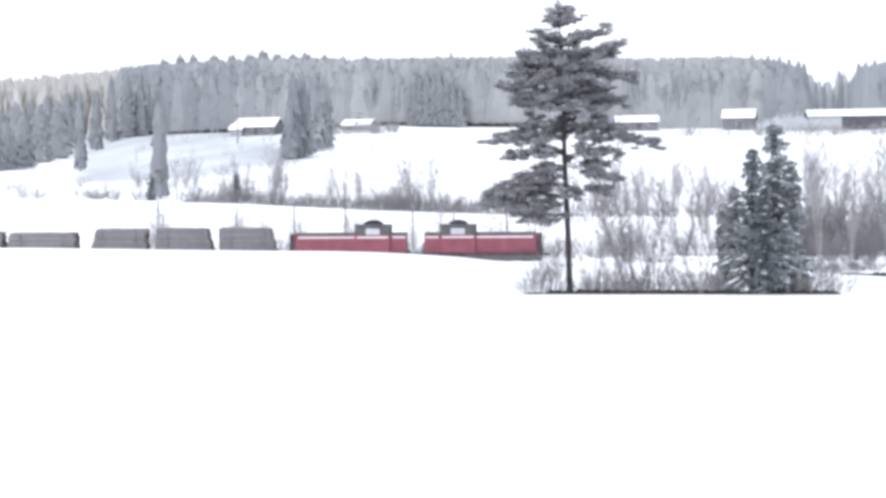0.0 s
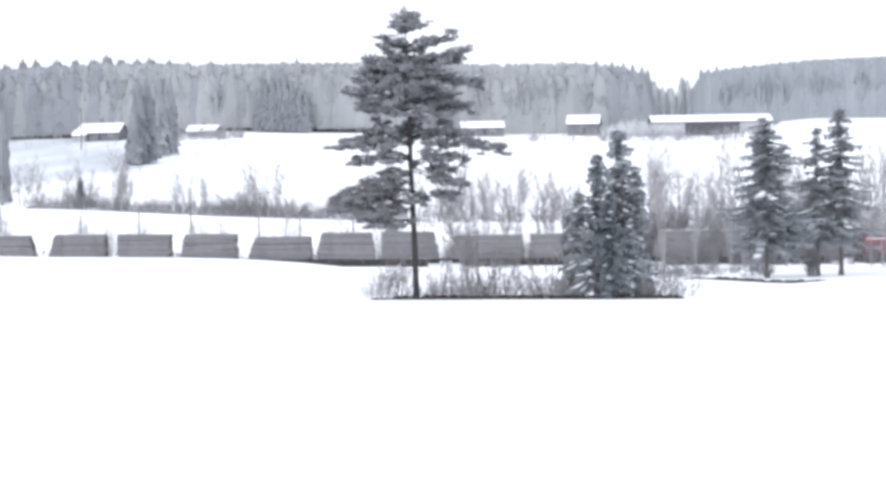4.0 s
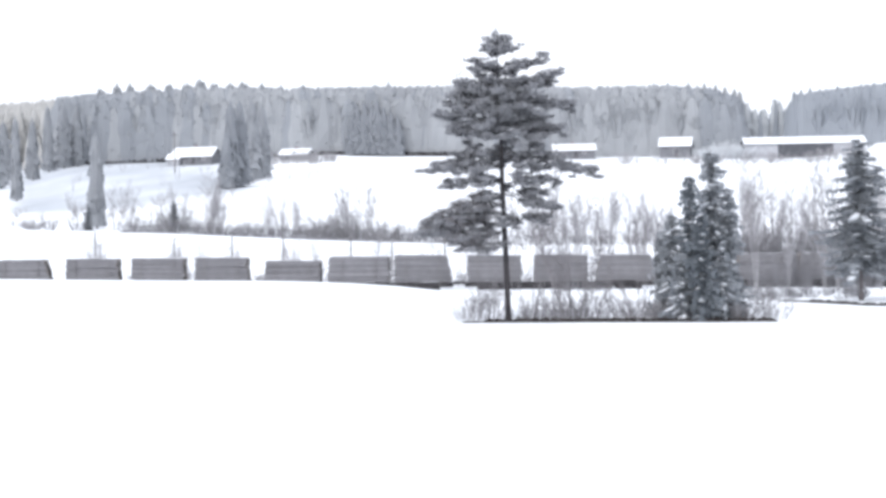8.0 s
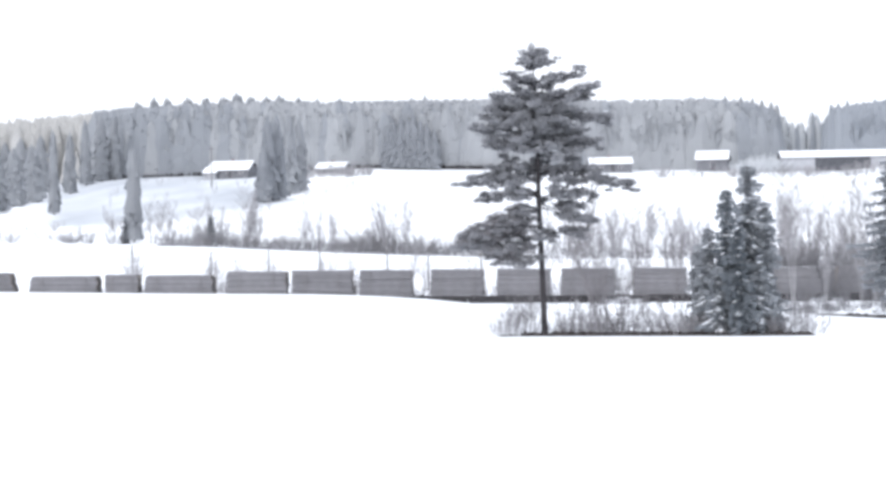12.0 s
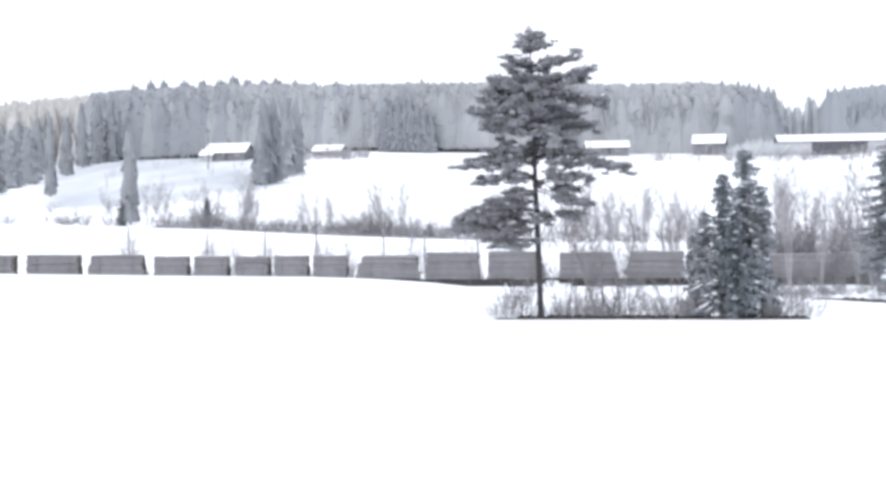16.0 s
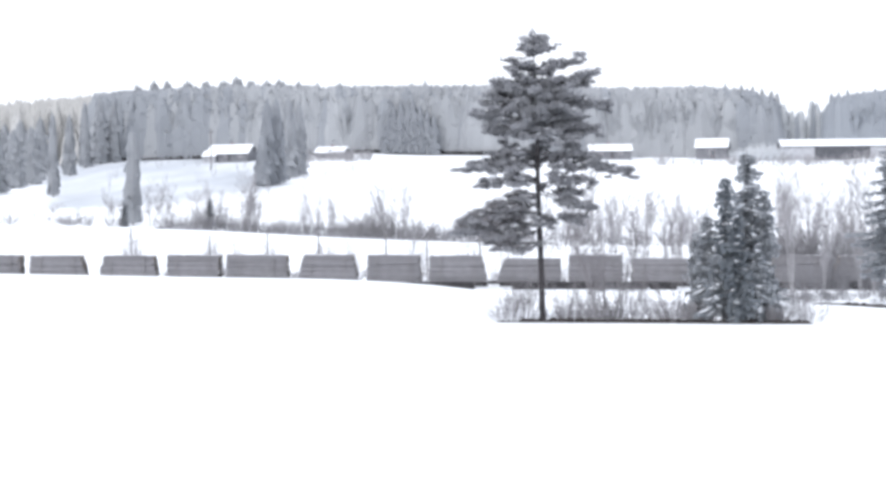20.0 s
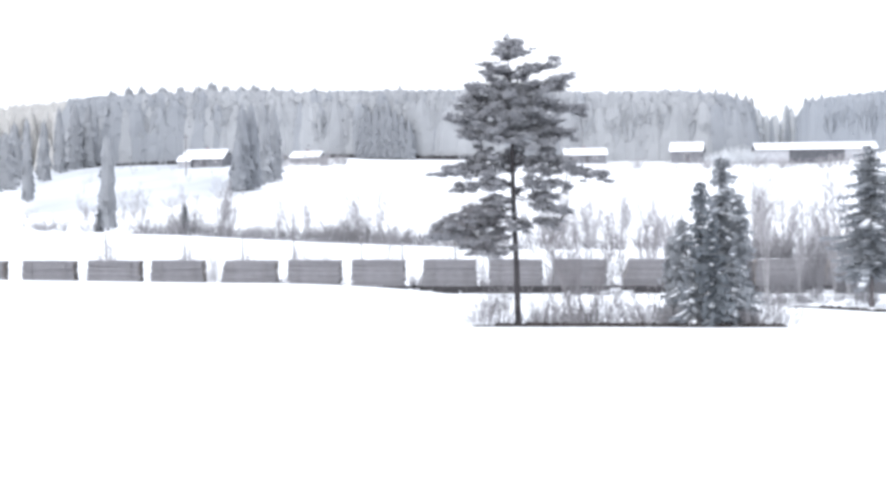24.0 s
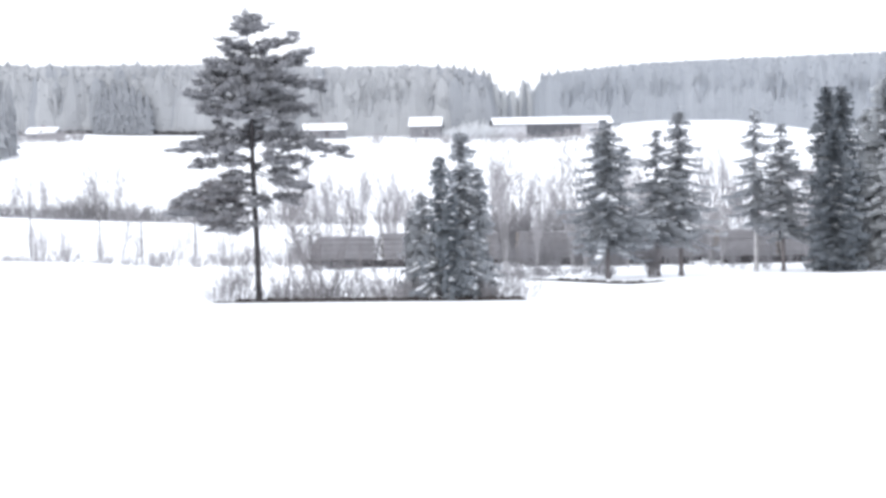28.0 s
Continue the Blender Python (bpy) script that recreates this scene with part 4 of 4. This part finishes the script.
# ---- farm buildings ----
def gabled(name, label, bearing, away, length, depth, wall, ridge, wallmat, turn=0.0, windows=3, door=True, chimney=True, category="house", pale_from=None):
    """A building whose ridge runs along its length, with snow on the roof."""
    b = thing(name, label, category)
    hd, hl = depth / 2, length / 2
    s = Soup()
    s.prism([(-hd, -0.6), (hd, -0.6), (hd, wall), (0, ridge), (-hd, wall)], -hl, hl)
    part("wall", s, wallmat, b)
    s = Soup()
    e, t = 0.5, 0.16
    k = (ridge - wall) / hd
    s.prism([(-hd - e, wall - k * e + 0.02), (0, ridge + 0.02), (hd + e, wall - k * e + 0.02), (hd + e, wall - k * e + t), (0, ridge + t), (-hd - e, wall - k * e + t)], -hl - e, hl + e)
    part("roof", s, GREY_PAINT, b, "dark roof edge")
    s = Soup()
    z0 = t + 0.004
    s.prism([(-hd - e + 0.08, wall - k * e + z0 + 0.04), (0, ridge + z0), (hd + e - 0.08, wall - k * e + z0 + 0.04), (hd + e - 0.12, wall - k * e + z0 + 0.30), (0, ridge + z0 + 0.30), (-hd - e + 0.12, wall - k * e + z0 + 0.30)], -hl - e + 0.1, hl + e - 0.1)
    part("roof_snow", s, SNOW_PAD, b, "thick snow on the roof")
    for j in range(windows):
        x = -hl + length * (j + 0.6) / (windows + 0.2)
        s = Soup()
        s.box(x - 0.6, x + 0.6, -hd - 0.05, -hd - 0.003, 1.0, min(2.3, wall - 0.3))
        win = part("window", s, CREAM, b, "pale framed window")
        s = Soup()
        s.box(x - 0.5, x + 0.5, -hd - 0.07, -hd - 0.053, 1.1, min(2.2, wall - 0.4))
        part("pane", s, GLASS, win)
    if door:
        s = Soup()
        s.box(hl * 0.08 - 0.5, hl * 0.08 + 0.5, -hd - 0.06, -hd - 0.003, -0.1, 2.0)
        part("door", s, GREY_PAINT, b)
    if chimney:
        s = Soup()
        s.box(-0.6, 0.1, 0.3, 1.0, ridge - 0.8, ridge + 0.9)
        part("chimney", s, WALL_RED, b)
    if pale_from is not None:
        for x0, x1, m in pale_from:
            s = Soup()
            s.box(x0, x1, -hd - 0.10, -hd - 0.004, -0.3, wall - 0.15)
            part("wall_section", s, m, b)
    x, y, z = spot(bearing, away)
    b.matrix_basis = pose(x, y, z, 0, 0, turn)
    return b


gabled("farmhouse", "grey farmhouse with a thick snow-covered roof at the wood edge", -141.5, 600, 11.0, 8.0, 1.9, 4.0, WALL_GREY, -11, 3)
gabled("lean_to", "low snow-covered lean-to beside the farmhouse", -150.5, 598, 3.2, 5.0, 1.5, 2.7, WALL_PALE, -12, 1, False, False, "shed")
gabled("cottage", "small cottage half hidden under snow", -97, 602, 7.6, 6.0, 1.1, 2.4, WALL_GREY, -14, 2)
gabled("cottage", "low cottage with a snow-covered roof behind the pine", 24.5, 610, 11.0, 8.0, 1.9, 3.4, WALL_GREY, 2, 2)
gabled("shed", "grey shed with a bright snow-covered roof", 69.3, 612, 8.2, 7.0, 2.9, 4.9, WALL_GREY, -8, 1, True, False, "shed")
gabled("barn", "long low barn with a snow-covered roof and grey boarded front", 124.5, 612, 31.6, 10.0, 3.3, 4.9, WALL_PALE, 0, 0, False, False, "barn",
       [(-7.2, 7.4, BARN_BOARD)])
rime = bare_bush("rime_bush", "white rime-covered bush beside the barn", 3.8, 4.4, 36, 58, RIME, 0.05, 2, 6, group="rime-covered bushes by the barn", fan=1.35, twig=RIME, clear=0.05)
copies(rime, [(84, 604), (87, 606), (89.5, 603), (92, 607), (94.5, 604), (97, 606), (91, 610), (95.5, 611), (81, 606), (86, 611), (90, 613), (99, 608), (93.5, 613)], 31, 0.8, 1.35)
gabled("hut", "small hut under snow beyond the trees", 237, 430, 5.0, 4.0, 1.6, 2.7, WALL_GREY, 5, 1, True, False, "hut")

# ---- woods ----
def wood_birch(soup, x, y, z, h, r, rng, n=30):
    """One bare broadleaf of a distant wood: a stem under a rounded fan of sprays."""
    soup.tube([Vector((x, y, z)), Vector((x, y, z + h * 0.9))], [0.012 * h, 0.003 * h], 3)
    for _ in range(n):
        a, q = rng.uniform(0, 6.283), rng.random() ** 0.5
        b = Vector((x + 0.3 * r * q * math.cos(a), y + 0.3 * r * q * math.sin(a), z + h * rng.uniform(0.15, 0.6)))
        tip = Vector((x + r * q * math.cos(a), y + r * q * math.sin(a), z + h * (1 - 0.3 * q * q) * rng.uniform(0.8, 1.0)))
        o = Vector((math.sin(a), -math.cos(a), 0)) * rng.uniform(0.2, 0.6)
        m = b.lerp(tip, 0.6)
        soup.tri(b, m + o, tip)
        soup.tri(b, tip, m - o)


def wood(name, label, material, b0, b1, d0, d1, count, seed, birch=0.25, tall=(15, 20), fit=True, cap=0.0, r=(1.8, 2.8), deep=None, tips=(0.75, 0.6, 0.45), rough=(-2.6, 0.7)):
    """A stand of many trees; darker conifers keep together in groups where a deeper tone is given."""
    rng = random.Random(seed)
    soup = Soup()
    for k in range(count):
        b = rng.uniform(b0, b1)
        d = d0 + (d1 - d0) * rng.random() ** 1.2
        if 98.5 < b < 118.5 and d < 1000 and rng.random() < 0.8:
            continue  # the gap in the wood above the barn
        x, y, z = spot(b, d)
        h = rng.uniform(*tall)
        limit = 6.2 + d * (ramp_of(b, SKYLINE) + rng.uniform(*rough) + cap) / 1000 - z
        if fit:
            far = (d - d0) / (d1 - d0)
            h = limit if far > 0.35 else min(h, limit)
        h = min(h, limit)
        if h < 3:
            continue
        start = len(soup.f)
        group = noise.noise((x * 0.022, 0.0, 4.0)) + 0.3 * rng.uniform(-1, 1)
        if rng.random() < birch - (0.2 if group > 0.1 else 0.0):
            wood_birch(soup, x, y, z, h * 0.97, h * 0.2, rng)
        else:
            wood_tree(soup, x, y, z, h, rng.uniform(*r) * h / 14 * (0.5 if 98 < b < 124 else 1.0), rng, 40, rng.choice(tips))
        if deep and group > 0.1:
            soup.s[start:] = [1] * (len(soup.f) - start)
    return tagged(new(name, soup.mesh(name, material, deep) if deep else soup.mesh(name, material)), label, "wood", kind="stuff")


# Haze greys these woods through their material colours.
wood("wood", "dense haze-grey conifer wood along the hilltop", FOREST, -203, 97, 634, 720, 1500, 201, 0.4, deep=FOREST_DEEP)
wood("wood", "haze-grey wood edge behind the farm", FOREST, -203, 97, 621.5, 623, 2300, 207, 0.05, (22, 30), False, -0.3, (2.4, 3.6), FOREST_DEEP, (0.7, 0.55, 0.4), (-2.4, 0.9))
wood("wood", "low haze-grey undergrowth along the wood edge", FOREST, -203, 97, 620, 621.5, 900, 209, 0.12, (4, 19), False, -4.0, (2.6, 4.2), FOREST_DEEP)
wood("wood", "haze-grey conifer wood behind the barn", FOREST_FAR, 92, 160, 680, 800, 260, 202, 0.2)
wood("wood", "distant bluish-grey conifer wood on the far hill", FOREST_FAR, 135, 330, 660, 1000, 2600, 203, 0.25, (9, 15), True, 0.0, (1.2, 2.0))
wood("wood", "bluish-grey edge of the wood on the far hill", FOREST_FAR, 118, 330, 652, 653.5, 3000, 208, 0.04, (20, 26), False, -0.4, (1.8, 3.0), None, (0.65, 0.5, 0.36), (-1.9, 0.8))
wood("wood", "distant haze-pale birch wood on the far hillside", FOREST_LIGHT, -330, -150, 640, 1620, 4600, 204, 0.35, (13, 18), False, 0.0)
wood("wood", "distant haze-grey wood on the far ridge", FOREST_FAR, -150, 340, 1300, 1620, 2000, 206, 0.2, (13, 18), False, 0.0)

# A dark strip of tufts put in for the shade along the wood's foot.
undergrowth = Soup()
for k in range(1700):
    b = RNG.uniform(-92, 20) if k % 5 else RNG.uniform(-203, -92)
    x, y, z = spot(b, 617.5 + RNG.uniform(-0.6, 0.6))
    h = RNG.uniform(0.5, 1.5) * (1.0 + 0.5 * noise.noise((x * 0.05, 0, 9)))
    undergrowth.tri((x - 0.3, y, z - 0.1), (x + 0.3, y, z - 0.1), (x + RNG.uniform(-0.4, 0.4), y, z + h))
tagged(new("undergrowth", undergrowth.mesh("undergrowth", PINE_BARK)), "dark undergrowth strip standing for shade at the foot of the wood", "undergrowth", kind="stuff")

# ---- the railway ----
for y in (-0.762, 0.762):
    s = Soup()
    s.prism([(-0.07, 0), (0.07, 0), (0.07, 0.02), (0.012, 0.04), (0.012, 0.12), (0.035, 0.13), (0.035, 0.165), (-0.035, 0.165), (-0.035, 0.13), (-0.012, 0.12), (-0.012, 0.04), (-0.07, 0.02)], -900, 900)
    ob = tagged(new("rail", s.mesh("rail", RAIL_STEEL)), "long steel rail in the snow", "rail", "rails of the railway", "structure")
    ob.matrix_basis = pose(25, TRACK_Y + y, rail_z(25) - 0.165, 0, math.degrees(math.atan(-GRADE)), 0)
s = Soup()
for k in range(-330, 331):
    s.box(k * 0.61 - 0.12, k * 0.61 + 0.12, -1.3, 1.3, -0.14, 0.0)
ob = tagged(new("sleepers", s.mesh("sleepers", POLE_WOOD)), "row of wooden sleepers half sunk in snow", "sleepers", kind="stuff")
ob.matrix_basis = pose(25, TRACK_Y, rail_z(25) - 0.169, 0, math.degrees(math.atan(-GRADE)), 0)

# ---- the train ----
def wheelset(parent, x, r):
    s = Soup()
    for y in (-0.80, 0.80):
        s.tube([Vector((x, y - 0.065, r)), Vector((x, y + 0.065, r))], [r, r], 16, True)
    s.tube([Vector((x, -0.8, r)), Vector((x, 0.8, r))], [0.08, 0.08], 8)
    part("wheelset", s, STEEL, parent, "dark steel wheels on an axle")


def bogie(parent, x, base, r):
    s = Soup()
    for y in (-1.03, 1.03):
        s.box(x - base / 2 - 0.5, x + base / 2 + 0.5, y - 0.06, y + 0.06, r - 0.12, r + 0.22)
        for u in (-base / 2, base / 2):
            s.box(x + u - 0.16, x + u + 0.16, y - 0.14, y + 0.14, r - 0.18, r + 0.16)
    s.box(x - 0.25, x + 0.25, -1.1, 1.1, r - 0.15, r + 0.3)
    b = part("bogie", s, STEEL, parent, "dark steel bogie")
    wheelset(b, x - base / 2, r)
    wheelset(b, x + base / 2, r)


def log_stack(length, seed, slant_a, slant_b, height=2.15, width=2.5):
    """A squared stack of logs, ragged at both ends."""
    rng = random.Random(seed)
    s = Soup()
    z, odd = 0.0, 0
    while z < height - 0.12:
        rad = rng.uniform(0.075, 0.12)
        n = int(width / (2.05 * rad))
        for k in range(n):
            r = rad * rng.uniform(0.88, 1.15)
            y = -width / 2 + (k + 0.5 + 0.25 * odd) * width / (n + 0.25) + rng.uniform(-0.06, 0.06)
            up = z / height
            if 2 < k < n - 3 and up < 0.85:
                continue
            a = -length / 2 + slant_a * up ** 1.5 + rng.uniform(-0.12, 0.22)
            b = length / 2 - slant_b * up ** 1.5 + rng.uniform(-0.22, 0.12)
            zz = z + rad + rng.uniform(-0.03, 0.03)
            dip = rng.uniform(-0.05, 0.05)
            s.tube([Vector((a, y, zz - dip)), Vector(((a + b) / 2, y + rng.uniform(-0.03, 0.03), zz + 0.02)), Vector((b, y + rng.uniform(-0.03, 0.03), zz + dip))], [r, r * 0.95, r * 0.85], 7, True, 0, 1)
        z += 1.36 * rad
        odd = 1 - odd
    for k in range(9):
        s.pad((rng.uniform(-0.42, 0.42) * length, rng.uniform(-0.4, 0.4) * width, z + 0.06), rng.uniform(0.3, 0.7), rng.uniform(0.2, 0.4), 0.05, rng, 2)
    return s.mesh("timber_load", LOG, END_GRAIN, SNOW_PAD)


# kinds of stack: length, slope of the rear and of the front end, height
STACK_KINDS = {"a": (5.55, 0.08, 0.08, 2.72), "b": (5.9, 0.65, 0.05, 2.66), "c": (5.9, 0.05, 0.6, 2.72), "d": (6.1, 0.6, 0.5, 2.72), "e": (5.85, 0.1, 0.1, 2.36),
               "f": (6.45, 0.15, 0.1, 2.66), "g": (6.5, 0.9, 0.05, 2.42), "s": (3.5, 0.05, 0.05, 2.42), "l": (7.35, 0.3, 0.2, 2.3)}
STACKS = {c: [log_stack(ln, 300 + 10 * k + j, p, q, h + 0.1 * j) for j in (0, 1)] for k, (c, (ln, p, q, h)) in enumerate(STACK_KINDS.items())}
DECK = 1.12
WAGON_LABELS = {"lsl": "open railway wagon with two long and one short log stack", "sssss": "long open railway wagon loaded with five short stacks of grey logs"}


def timber_wagon(loads, seed):
    """A long bogie wagon with its stacks of logs, named from the front to the rear."""
    rng = random.Random(seed)
    w = thing("timber_wagon", WAGON_LABELS.get(loads, "long open railway wagon loaded with three stacks of grey logs"), "wagon", "wagons of the timber train")
    s = Soup()
    s.box(-9.9, 9.9, -0.35, 0.35, 0.75, DECK - 0.06)
    for y in (-1.28, 1.28):
        s.box(-9.9, 9.9, y - 0.07, y + 0.07, 0.62, DECK - 0.05)
        # lower strip added for the dark band of wheels and shade below
        s.box(-5.6, 5.6, y - 0.05, y + 0.05, 0.36, 0.617)
    for k in range(12):
        x = -9.6 + 19.2 * k / 11
        s.box(x - 0.09, x + 0.09, -1.21, 1.21, 0.85, DECK - 0.07)
    part("underframe", s, STEEL, w, "dark steel underframe")
    for x in (-7.2, 7.2):
        bogie(w, x, 1.8, 0.46)
    for sg in (-1, 1):
        for y in (-0.875, 0.875):
            s = Soup()
            s.tube([Vector((sg * 9.9, y, 1.05)), Vector((sg * 10.42, y, 1.05))], [0.09, 0.09], 8, True)
            s.tube([Vector((sg * 10.42, y, 1.05)), Vector((sg * 10.5, y, 1.05))], [0.22, 0.2], 12, True)
            part("buffer", s, STEEL, w)
        s = Soup()
        s.box(min(sg * 9.9, sg * 10.56), max(sg * 9.9, sg * 10.56), -0.06, 0.06, 0.9, 1.02)
        part("coupling", s, STEEL, w)
    if loads == "sssss":
        places = [(8.4, 1.05), (4.3, 1.05), (0.15, 1.05), (-4.15, 1.05), (-8.4, 1.05)]
    elif loads == "lsl":
        places = [(6.1, 2.3), (0.1, 1.05), (-6.1, 2.3)]
    else:
        places = [(6.86, 1.75), (0.15, 1.75), (-6.78, 1.75)]
    for (c, half), kind in zip(places, loads):
        part("timber_load", rng.choice(STACKS[kind]), None, w, "stack of grey-brown logs", kind="stuff").location = (c, 0, DECK)
        for x in (c - half, c + half):
            for y in (-1.36, 1.36):
                s = Soup()
                s.box(x - 0.035, x + 0.035, y - 0.045, y + 0.045, 0.7, DECK + STACK_KINDS[kind][3] + rng.uniform(-0.1, 0.15))
                part("stake", s, STAKE_STEEL, w)
            s = Soup()
            s.box(x - 0.1, x + 0.1, -1.3, 1.3, DECK - 0.049, DECK - 0.003)
            part("bolster", s, STEEL, w)
    return w


def locomotive():
    """A diesel with a long and a short bonnet and a cab between; the cab end towards -x."""
    e = thing("locomotive", "red diesel locomotive with a pale stripe and raised dark cab", "locomotive", "locomotives of the timber train")
    s = Soup()
    s.box(-6.35, 6.35, -1.35, 1.35, 0.92, 1.26)
    s.box(-1.6, 1.6, -1.15, 1.15, 0.35, 0.915)
    part("underframe", s, MAROON, e, "dark grimy frame and tank")
    for y in (-1.33, 1.33):
        s = Soup()
        s.box(-6.2, 6.2, y - 0.03, y + 0.03, 0.36, 0.915)
        part("side_skirt", s, GREY_PAINT, e, "dark grey side skirt and steps")
    for x in (-3.6, 3.6):
        bogie(e, x, 2.0, 0.5)

    def hood(x0, x1):
        s = Soup()
        s.prism([(-1.1, 1.264), (1.1, 1.264), (1.1, 3.15), (0.95, 3.34), (-0.95, 3.34), (-1.1, 3.15)], x0, x1)
        h = part("bonnet", s, RED, e, "red bonnet")
        for y0, y1 in ((-1.125, -1.104), (1.104, 1.125)):
            s = Soup()
            s.box(x0 + 0.1, x1 - 0.25, y0, y1, 2.78, 2.98)
            part("stripe", s, CREAM, h, "pale stripe")
        s = Soup()
        s.prism([(-1.12, 3.09), (-0.96, 3.35), (0.96, 3.35), (1.12, 3.09), (1.13, 3.13), (0.97, 3.40), (-0.97, 3.40), (-1.13, 3.13)], x0 + 0.02, x1 - 0.02)
        part("bonnet_top", s, GREY_PAINT, h)
        n = max(1, int((x1 - x0) / 1.15))
        for k in range(n):
            a = x0 + 0.15 + (x1 - x0 - 0.3) * k / n
            s = Soup()
            s.box(a + 0.04, a + (x1 - x0 - 0.3) / n - 0.04, -1.118, -1.103, 1.5, 2.7)
            part("door", s, RED, h)
        return h

    hood(-6.1, -4.35)
    hood(-0.75, 5.55)
    s = Soup()
    s.prism([(-1.12, 1.264), (1.12, 1.264), (1.12, 3.0), (0.9, 3.28), (-0.9, 3.28), (-1.12, 3.0)], 5.553, 6.2)
    part("nose", s, MAROON, e, "dark maroon radiator nose")
    for x in (-6.28, 6.28):
        s = Soup()
        s.box(x - 0.07, x + 0.07, -1.3, 1.3, 1.261, 1.5)
        for y in (-1.25, 0, 1.25):
            s.box(x - 0.03, x + 0.03, y - 0.03, y + 0.03, 1.5, 2.25)
        s.box(x - 0.03, x + 0.03, -1.25, 1.25, 2.22, 2.28)
        part("end_rail", s, GREY_PAINT, e)
        sg = 1 if x > 0 else -1
        for y in (-0.875, 0.875):
            s = Soup()
            s.tube([Vector((sg * 6.3, y, 1.05)), Vector((sg * 6.93, y, 1.05))], [0.1, 0.12], 8, True)
            s.tube([Vector((sg * 6.93, y, 1.05)), Vector((sg * 7.0, y, 1.05))], [0.24, 0.22], 12, True)
            part("buffer", s, STEEL, e)
    s = Soup()
    s.box(-4.35, -0.75, -1.4, 1.4, 1.264, 3.14)
    cab = part("cab", s, RED, e, "red cab with wide windows")
    for y0, y1 in ((-1.42, -1.403), (1.403, 1.42)):
        s = Soup()
        s.box(-4.2, -0.9, y0, y1, 2.78, 2.98)
        part("stripe", s, CREAM, cab, "pale stripe")
    for x0, x1 in ((-4.4, -3.3), (-1.85, -0.7)):
        for y in (-1.36, 1.36):
            s = Soup()
            s.box(x0, x1, y - 0.035, y + 0.035, 3.143, 4.02)
            part("upper_wall", s, GREY_PAINT, cab, "dark cab upper wall")
    for y in (-1.36, 1.36):
        s = Soup()
        s.box(-3.3, -1.85, y - 0.012, y + 0.012, 3.16, 3.80)
        part("window", s, CAB_GLASS, cab)
        s = Soup()
        s.box(-3.3, -1.85, y - 0.035, y + 0.035, 3.803, 4.02)
        part("window_head", s, GREY_PAINT, cab)
    s = Soup()
    s.prism([(-1.5, 4.02), (1.5, 4.02), (1.42, 4.14), (0.7, 4.26), (-0.7, 4.26), (-1.42, 4.14)], -4.45, -0.65)
    part("cab_roof", s, GREY_PAINT, cab, "dark cab roof")
    s = Soup()
    arc = [(-2.55 + 1.0 * math.cos(math.pi * k / 10), 4.2 + 0.5 * math.sin(math.pi * k / 10)) for k in range(11)]
    s.v = [(x, y, z) for y in (-0.8, 0.8) for x, z in arc]
    s.f = [(k, k + 1, k + 12, k + 11) for k in range(10)] + [(10, 0, 11, 21), tuple(range(11))[::-1], tuple(range(11, 22))]
    s.s = [0] * len(s.f)
    part("exhaust", s, STEEL, e, "dark rounded exhaust housing on the roof")
    return e


TRAIN = []
lead = locomotive()
TRAIN.append((lead, 7.03, 0))
TRAIN.append((copy_thing(lead, pose(0, 0, 0)), -7.03, 180))
LOADS = ["ccb", "lsl", "cdg", "bab", "cba", "daa", "cfe", "aaa", "cba", "aaa", "aff", "lsl", "cbc", "cag", "sssss", "daa", "eag", "cad", "fad", "cab", "aaa", "aab", "aaa", "aag"]
BUILT = {}
for k, loads in enumerate(LOADS):
    if loads in BUILT:
        ob = copy_thing(BUILT[loads], pose(0, 0, 0))
    else:
        ob = BUILT[loads] = timber_wagon(loads, 400 + k)
    TRAIN.append((ob, -14.05 - 21.11 * (k + 0.5), 0))


def motions():
    """The train runs through from one side to the other, gaining a little speed."""
    lean = math.degrees(math.atan(-GRADE))
    for ob, offset, turn in TRAIN:
        rows = []
        for k in range(15):
            t = 2.0 * k
            x = -17.4 + 18.80 * t + 0.0197 * t * t + offset
            rows.append((t, pose(x, TRACK_Y, rail_z(x), 0, lean, 0) @ pose(0, 0, 0, 0, 0, turn)))
        walk(ob, rows)


motions()
